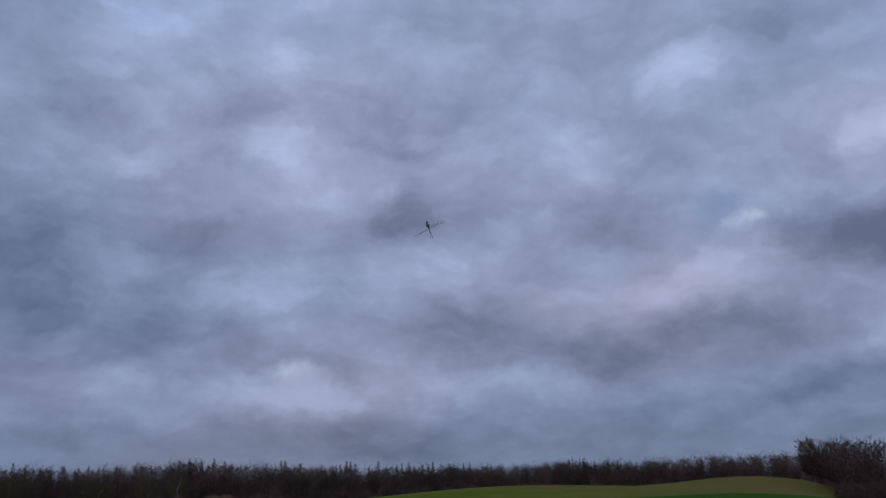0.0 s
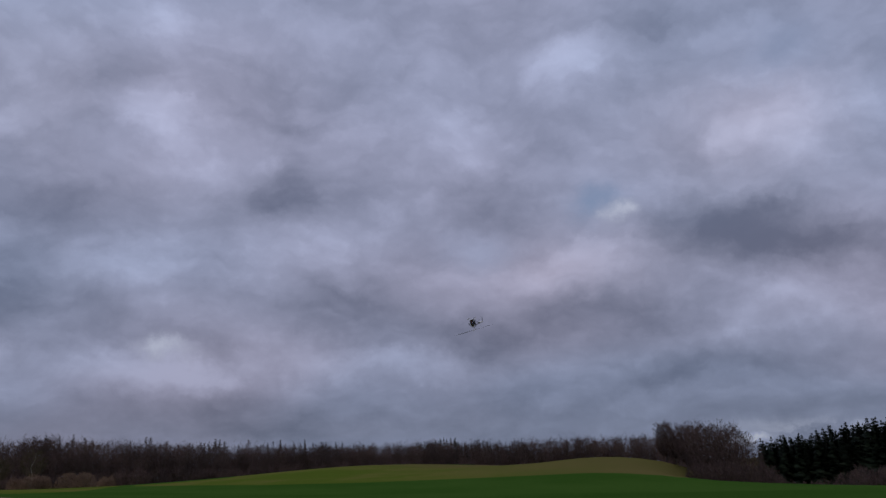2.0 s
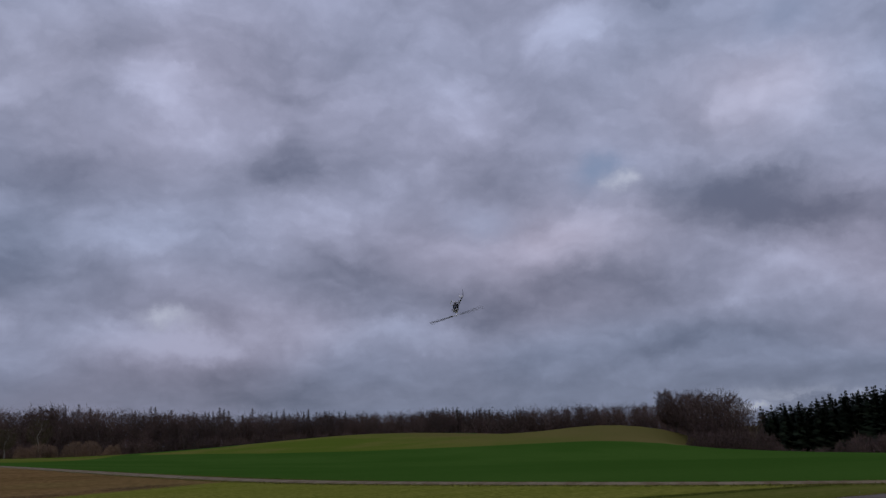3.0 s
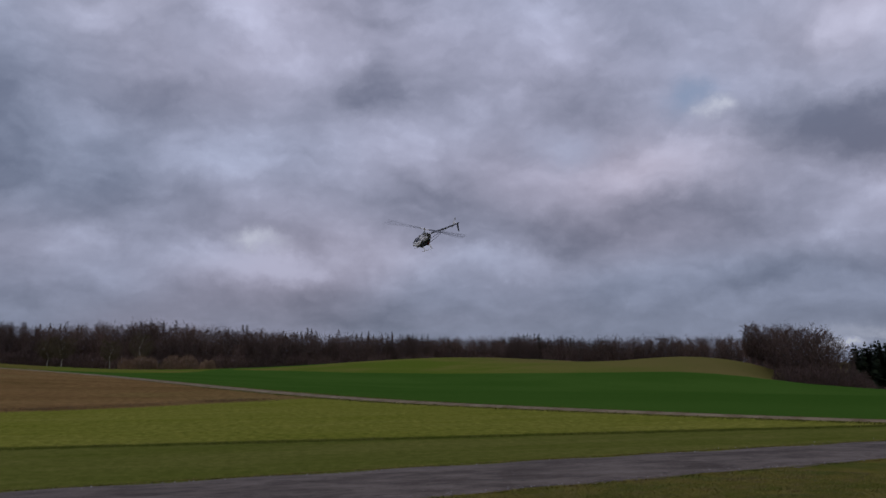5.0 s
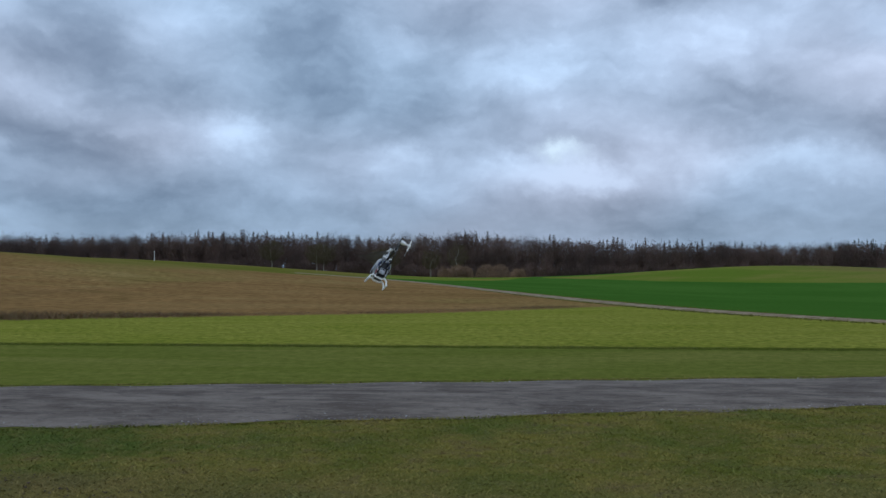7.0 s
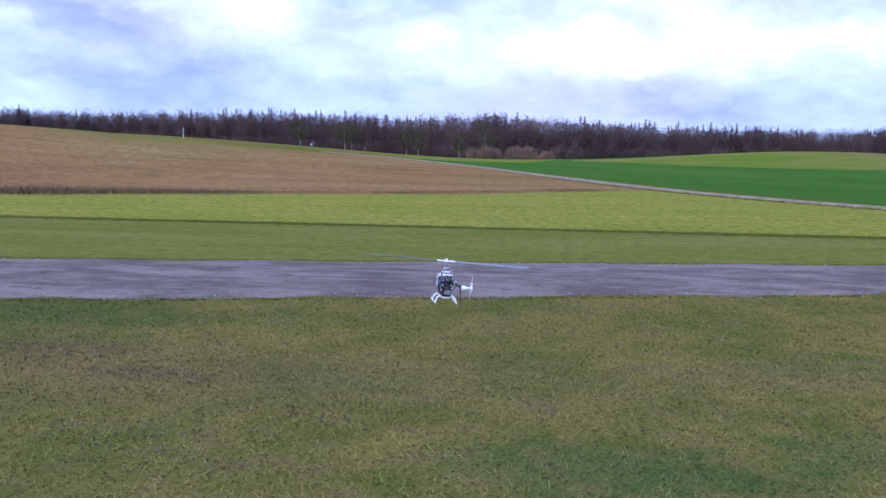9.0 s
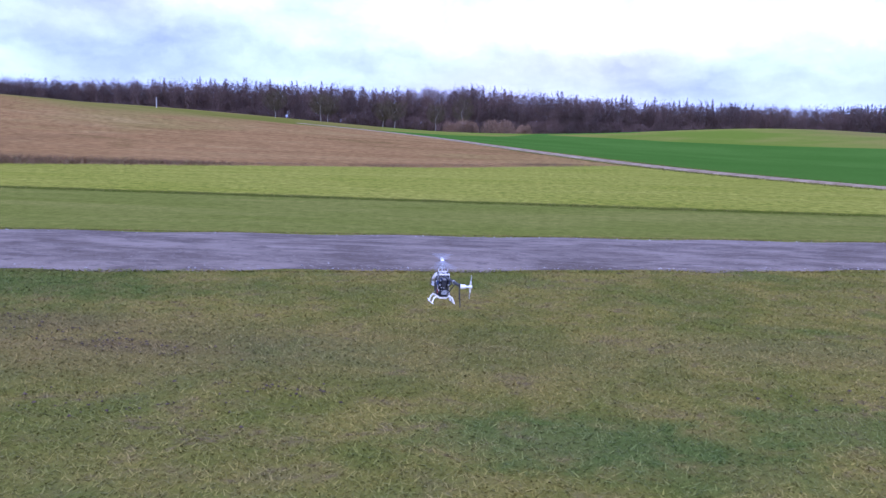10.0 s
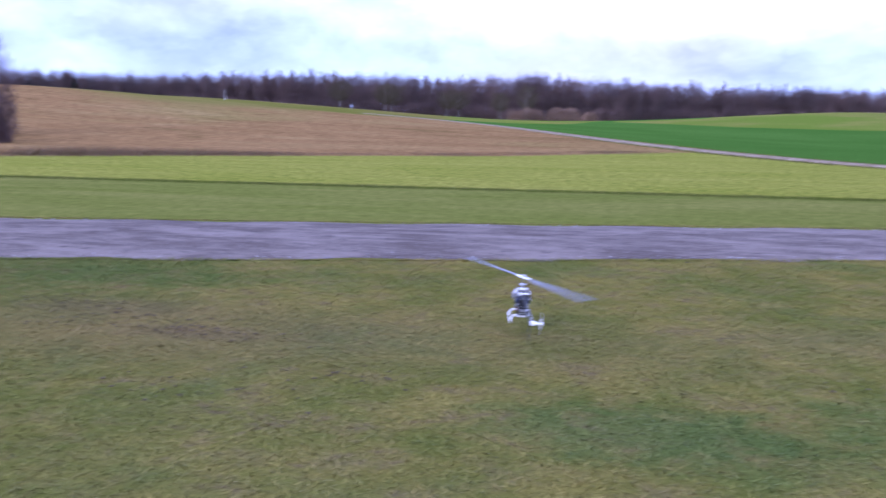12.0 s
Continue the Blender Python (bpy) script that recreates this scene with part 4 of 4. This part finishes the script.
def plate(outline, axis, thick, at):
    """A flat plate: outline in the two other axes, extruded along axis ('x' or 'z')."""
    bm = bmesh.new()
    sides = []
    for s in (-0.5, 0.5):
        sides.append([bm.verts.new((at + s * thick, p, q) if axis == "x" else (p, q, at + s * thick)) for p, q in outline])
    bm.faces.new(sides[0])
    bm.faces.new(sides[1][::-1])
    n = len(outline)
    for i in range(n):
        bm.faces.new((sides[0][i], sides[0][(i + 1) % n], sides[1][(i + 1) % n], sides[1][i]))
    return bm


def canopy_mesh(lo, hi):
    """The shell of the cabin between two angles round its long axis (0: its top), open at the rear."""
    # y, half width, top, bottom
    rings = ((0.275, 0.006, -0.272, -0.288), (0.262, 0.026, -0.250, -0.302), (0.235, 0.047, -0.224, -0.312), (0.195, 0.066, -0.194, -0.316),
             (0.150, 0.080, -0.163, -0.312), (0.100, 0.088, -0.132, -0.296), (0.050, 0.090, -0.110, -0.276), (0.005, 0.088, -0.112, -0.256),
             (-0.030, 0.080, -0.135, -0.246))
    bm = bmesh.new()
    k = 18
    grid = []
    for y, w, top, bot in rings:
        row = []
        for i in range(k + 1):
            a = radians(lo + (hi - lo) * i / k)
            s, c = math.sin(a), math.cos(a)
            sq = 0.85
            row.append(bm.verts.new((w * math.copysign(abs(s) ** sq, s), y, (top + bot) / 2 + (top - bot) / 2 * math.copysign(abs(c) ** sq, c))))
        grid.append(row)
    for a, b in zip(grid[:-1], grid[1:]):
        for i in range(k):
            bm.faces.new((a[i], a[i + 1], b[i + 1], b[i]))
    for f in bm.faces:
        f.smooth = True
    bmesh.ops.solidify(bm, geom=bm.faces[:], thickness=0.002)
    return bm


def blade_mesh(root, tip, chord, thick, sweep=0.0):
    """A rotor blade along +x with a rounded tip and an aerofoil's thickness."""
    bm = bmesh.new()
    rows = []
    for u, c in ((0, 0.55), (0.04, 0.8), (0.12, 1), (0.5, 1), (0.94, 1), (0.985, 0.85), (1.0, 0.5)):
        x = root + (tip - root) * u
        w = chord * c
        rows.append([bm.verts.new((x, y * w, z * thick)) for y, z in ((0.35, 0), (0.2, 0.5), (-0.2, 0.35), (-0.65, 0), (-0.2, -0.35), (0.2, -0.5))])
    for a, b in zip(rows[:-1], rows[1:]):
        for i in range(6):
            bm.faces.new((a[i], a[(i + 1) % 6], b[(i + 1) % 6], b[i]))
    bm.faces.new(rows[0])
    bm.faces.new(rows[-1][::-1])
    return bm


def make_helicopter():
    """The origin is the rotor hub; nose along +y, up along +z."""
    h = tagged(new("model_helicopter"), "white and black radio-controlled model helicopter in flight", "model helicopter")
    canopy = part("canopy", canopy_mesh(-96, 96), WHITE, h, "glossy white fibreglass canopy")
    for side in (-1, 1):
        part("window", plate([(0.215, -0.262), (0.150, -0.190), (0.085, -0.168), (0.075, -0.225), (0.15, -0.262)], "x", 0.004, side * 0.0885), TINT, canopy, "dark tinted side window")
    part("windscreen", block((0.062, 0.085, 0.004), (0, 0.172, -0.1735), 0.001, (-35, 0, 0)), TINT, canopy, "dark tinted windscreen")
    side = [(0.13, -0.20), (0.10, -0.125), (-0.02, -0.105), (-0.10, -0.115), (-0.125, -0.165), (-0.115, -0.245), (-0.075, -0.33), (0.10, -0.33), (0.15, -0.285)]
    for s in (-1, 1):
        frame_plate = part("side_frame", plate(side, "x", 0.003, s * 0.048), CARBON, h, "black carbon side frame")
        for y, z in ((0.08, -0.15), (-0.08, -0.14), (-0.06, -0.30), (0.09, -0.31)):
            part("bolt", rod((s * 0.049, y, z), (s * 0.055, y, z), 0.006, sides=8), ALLOY, frame_plate)
    part("main_gear", rod((0, -0.02, -0.215), (0, -0.02, -0.203), 0.062, sides=28), DARK, h, "black main gear wheel")
    part("motor", rod((0, 0.055, -0.285), (0, 0.055, -0.225), 0.027, sides=20), ALLOY, h, "silver motor can")
    part("engine", block((0.066, 0.08, 0.085), (0, -0.035, -0.272), 0.008), DARK, h, "dark finned engine block")
    part("muffler", rod((0.035, -0.09, -0.285), (0.035, 0.03, -0.305), 0.022, sides=16), DARK, h, "dark exhaust muffler")
    part("battery", block((0.052, 0.14, 0.040), (0, 0.13, -0.292), 0.006), BLUE, h, "blue-wrapped battery pack")
    part("receiver", block((0.060, 0.055, 0.022), (0, -0.085, -0.172), 0.004), BLUE, h, "blue receiver box")
    for x, y, z in ((0.036, 0.045, -0.155), (-0.036, 0.045, -0.155), (0, -0.075, -0.135)):
        part("servo", block((0.020, 0.040, 0.038), (x, y, z), 0.003), DARK, h)
    for x in (-0.055, 0.055):
        part("servo_mount", block((0.006, 0.022, 0.05), (x, -0.06, -0.285), 0.002), RED, h, "red anodised bracket")
    part("bearing_block", block((0.085, 0.03, 0.012), (0, -0.03, -0.106), 0.003), WHITE, h, "white bearing block")
    part("bottom_tray", block((0.086, 0.22, 0.008), (0, 0.01, -0.333), 0.002), DARK, h)
    part("mast", rod((0, 0, -0.21), (0, 0, 0.008), 0.0065), ALLOY, h, "steel main shaft")
    part("swashplate", rod((0, 0, -0.078), (0, 0, -0.064), 0.030, sides=20), ALLOY, h, "silver swashplate")
    for k in range(3):
        a = 2.094 * k + 0.5
        part("link", rod((0.034 * math.cos(a), 0.034 * math.sin(a), -0.16), (0.030 * math.cos(a), 0.030 * math.sin(a), -0.07), 0.002, sides=6), ALLOY, h)
    part("rear_tray", block((0.046, 0.012, 0.070), (0, -0.108, -0.205), 0.003), CARBON, h, "black carbon rear plate")
    for x in (-0.026, 0.0, 0.026):
        part("standoff", rod((x, -0.113, -0.250), (x, -0.118, -0.250), 0.007, sides=8), ALLOY, h)
    for x, z in ((-0.045, -0.275), (0.045, -0.245)):
        part("ball_link", rod((x, -0.10, z), (x * 1.2, -0.10, z), 0.008, sides=8), WHITE, h, "white control link")
    part("antenna", rod((-0.03, 0.02, -0.10), (-0.04, 0.0, -0.055), 0.0016, sides=6), DARK, h)
    part("exhaust_pipe", pipe([(0.035, -0.09, -0.285), (0.050, -0.105, -0.295), (0.055, -0.12, -0.315)], 0.007), ALLOY, h, "silver exhaust pipe")
    # what shows behind the canopy
    part("crossbar", block((0.110, 0.014, 0.016), (0, -0.118, -0.124), 0.003), WHITE, h, "white upper crossbar")
    head = part("cylinder_head", block((0.050, 0.030, 0.040), (0, -0.128, -0.292), 0.004), ALLOY, h, "silver finned cylinder head")
    for k in range(4):
        part("fin", block((0.062, 0.036, 0.003), (0, -0.128, -0.308 + 0.011 * k), 0.0), ALLOY, head)
    for s in (-1, 1):
        part("pushrod", rod((s * 0.058, -0.085, -0.270), (s * 0.046, -0.045, -0.075), 0.0032, sides=8), ALLOY, h)
        part("side_servo", block((0.018, 0.046, 0.040), (s * 0.060, -0.070, -0.205), 0.003), BLUE, h, "dark blue servo")
        part("servo_horn", block((0.006, 0.034, 0.010), (s * 0.073, -0.075, -0.192), 0.002), WHITE, h, "white servo horn")
        part("frame_spacer", rod((s * 0.050, -0.116, -0.225), (s * 0.036, -0.120, -0.225), 0.008, sides=10), ALLOY, h)
    part("gyro", block((0.034, 0.030, 0.016), (0, -0.130, -0.168), 0.003), ALLOY, h, "silver gyro box")
    # tail
    boom = part("tail_boom", rod((0, -0.08, -0.142), (0, -0.875, -0.142), 0.0135, sides=16), CARBON, h, "black carbon tail boom")
    part("boom_clamp", block((0.04, 0.028, 0.04), (0, -0.11, -0.142), 0.004), ALLOY, boom)
    part("strut_clamp", rod((0, -0.56, -0.142), (0, -0.585, -0.142), 0.0185, sides=14), ALLOY, boom)
    for s in (-1, 1):
        part("boom_strut", rod((s * 0.046, -0.10, -0.305), (s * 0.014, -0.57, -0.152), 0.0042, sides=8), CARBON, h, "thin black boom brace")
    part("tail_fin", plate([(-0.845, -0.150), (-0.895, -0.145), (-0.908, -0.112), (-0.898, -0.108), (-0.870, -0.12), (-0.84, -0.13)], "x", 0.003, -0.016), CARBON, h, "black carbon upper fin")
    part("lower_fin", plate([(-0.850, -0.140), (-0.893, -0.140), (-0.935, -0.310), (-0.918, -0.316), (-0.872, -0.23)], "x", 0.003, -0.016), CARBON, h, "long black carbon lower fin")
    part("tail_gearbox", rod((-0.012, -0.872, -0.142), (0.040, -0.872, -0.142), 0.022, 0.018, 14), WHITE, h, "white tail gearbox")
    part("tail_shaft", rod((0.04, -0.872, -0.142), (0.085, -0.872, -0.142), 0.009, sides=10), WHITE, h)
    # landing gear
    for y in (0.080, -0.085):
        bm = pipe([(-0.112, y, -0.400), (-0.106, y, -0.385), (-0.092, y, -0.352), (-0.070, y, -0.336), (-0.045, y, -0.340), (-0.038, y, -0.350), (0.038, y, -0.350), (0.045, y, -0.340),
                   (0.070, y, -0.336), (0.092, y, -0.352), (0.106, y, -0.385), (0.112, y, -0.400)], 0.0092)
        part("skid_strut", bm, WHITE, h, "white arched skid strut")
    for s in (-1, 1):
        part("skid_tube", pipe([(s * 0.110, -0.125, -0.399), (s * 0.110, -0.08, -0.400), (s * 0.110, 0.10, -0.400), (s * 0.110, 0.125, -0.395), (s * 0.110, 0.145, -0.385)], 0.0055), WHITE, h, "white landing skid")
    # rotors: they turn on the helicopter
    rotor = part("main_rotor", block((0.052, 0.026, 0.018), (0, 0, 0), 0.004), WHITE, h, "white rotor head with two long blades")
    part("head_button", rod((0, 0, 0.010), (0, 0, 0.022), 0.016, 0.012, 12), ALLOY, rotor)
    for s in (0, 180):
        m = pose(0, 0, 0, 0, 0, s)
        bm = block((0.062, 0.024, 0.013), (0.056, 0, 0), 0.004)
        bm.transform(m)
        part("blade_grip", bm, WHITE, rotor, "white blade grip")
        bm = blade_mesh(0.085, 0.75, 0.056, 0.007)
        bm.transform(m @ pose(0, 0, 0, 6, 0, 0))
        part("rotor_blade", bm, BLADE, rotor, "slender grey rotor blade")
    tail = part("tail_rotor", rod((-0.010, 0, 0), (0.012, 0, 0), 0.014, sides=12), WHITE, h, "white tail rotor hub with two short blades")
    tail.location = (0.085, -0.872, -0.142)
    for s in (0, 180):
        m = pose(0, 0, 0, s, 0, 0)
        bm = block((0.012, 0.016, 0.042), (0, 0, 0.028), 0.003)
        bm.transform(m)
        part("blade_grip", bm, WHITE, tail)
        bm = blade_mesh(0.045, 0.098, 0.024, 0.004)
        bm.transform(m @ pose(0, 0, 0, 0, -90, 0))
        part("tail_blade", bm, PALE_BLADE, tail, "short pale grey tail blade")
    # true proportions: a slim body under a large rotor
    shape = Matrix.Diagonal((0.86, 0.955, 0.91, 1.0))
    for ob in h.children_recursive:
        if ob not in (rotor, tail) and ob.parent not in (rotor, tail):
            ob.data.transform(shape)
    tail.location = shape @ tail.location
    return h, rotor, tail


helicopter, main_rotor, tail_rotor = make_helicopter()

FLIGHT = (
    (0.0, pose(7.35, 34.45, 13.16, 123.8, 17.0, 161.8)),
    (0.5, pose(9.69, 31.31, 10.86, 134.5, 17.6, 160.0)),
    (1.0, pose(10.34, 27.41, 8.31, 143.9, 33.6, 146.9)),
    (1.5, pose(10.14, 24.65, 6.41, 168.2, 14.2, 171.1)),
    (2.0, pose(9.81, 22.69, 5.81, 178.6, 12.2, 174.0)),
    (2.5, pose(8.60, 20.06, 4.63, -176.4, 1.2, 171.0)),
    (2.7, pose(8.20, 19.13, 4.46, -174.9, 2.5, 172.2)),
    (3.2, pose(7.30, 19.0, 5.30, -152, 0, 169)),
    (3.8, pose(6.05, 18.8, 7.50, -98, -4, 165)),
    (4.3, pose(5.11, 18.35, 8.03, -62.4, -8.5, 160.3)),
    (4.5, pose(4.78, 17.65, 6.94, -46.0, -12.1, 155.5)),
    (5.0, pose(3.41, 13.71, 4.12, -22.6, -21.8, 126.5)),
    (5.5, pose(2.44, 12.93, 3.07, -18.0, -22.9, 112.2)),
    (6.0, pose(0.80, 11.45, 2.61, -14.1, 15.4, 29.1)),
    (6.5, pose(-0.55, 9.52, 2.46, -12.0, 20.0, 23.9)),
    (7.0, pose(-1.29, 7.99, 2.05, -12.5, 24.9, 14.4)),
    (7.5, pose(-1.61, 7.70, 1.32, -10.4, 12.3, 15.9)),
    (7.7, pose(-1.50, 7.52, 1.08, -5.8, 11.0, 14.8)),
    (9.3, pose(-0.84, 7.17, 0.78, -1.7, 1.1, 16.4)),
    (9.5, pose(-0.79, 7.03, 0.70, -4.5, 0.9, 15.6)),
    (10.0, pose(-0.71, 7.10, 0.69, -4.1, 0.9, 16.0)),
    (10.5, pose(-0.67, 6.95, 0.57, 0.3, -0.4, 14.4)),
    (11.0, pose(-0.65, 6.88, 0.51, 4.3, -3.5, 8.5)),
    (11.5, pose(-0.64, 6.90, 0.50, 2.7, 1.5, 8.5)),
    (11.8, pose(-0.60, 6.89, 0.51, 4.2, -0.3, 7.6)),
    (12.0, pose(-0.54, 6.89, 0.49, 4.1, 2.4, 9.8)),
)
# seconds, direction of one blade from the helicopter's right towards its nose, degrees
BLADE_AT = ((0.0, 166), (0.5, 162), (1.0, 30), (1.5, 80), (2.0, 60), (2.5, 40), (3.0, 40), (3.5, 40), (4.0, 40), (4.5, 176), (5.0, 20), (5.5, 68), (6.0, 140),
            (6.5, 12), (7.0, 100), (7.5, 80), (8.0, 140), (8.5, 150), (9.0, 155), (9.5, 162), (10.0, 82), (10.5, 102), (11.0, 155), (11.5, 134), (12.0, 128))


def motions():
    walk(helicopter, FLIGHT)
    rows, tail_rows = [], []
    turn = BLADE_AT[0][1]
    for (t0, a0), (t1, a1) in zip(BLADE_AT[:-1], BLADE_AT[1:]):
        n = round((t1 - t0) * FPS)
        total = (a1 - a0) % 180 + 180 * (6 if t0 < 9.6 else 4)
        for i in range(n):
            rows.append((t0 + i / FPS, pose(0, 0, 0, 0, 0, turn + total * i / n)))
        turn += total
    rows.append((12.0, pose(0, 0, 0, 0, 0, turn)))
    walk(main_rotor, rows)
    seat = Vector(tail_rotor.location)
    for i in range(361):
        tail_rows.append((i / FPS, Matrix.Translation(seat) @ pose(0, 0, 0, 20 + 78 * i)))
    walk(tail_rotor, tail_rows)


motions()
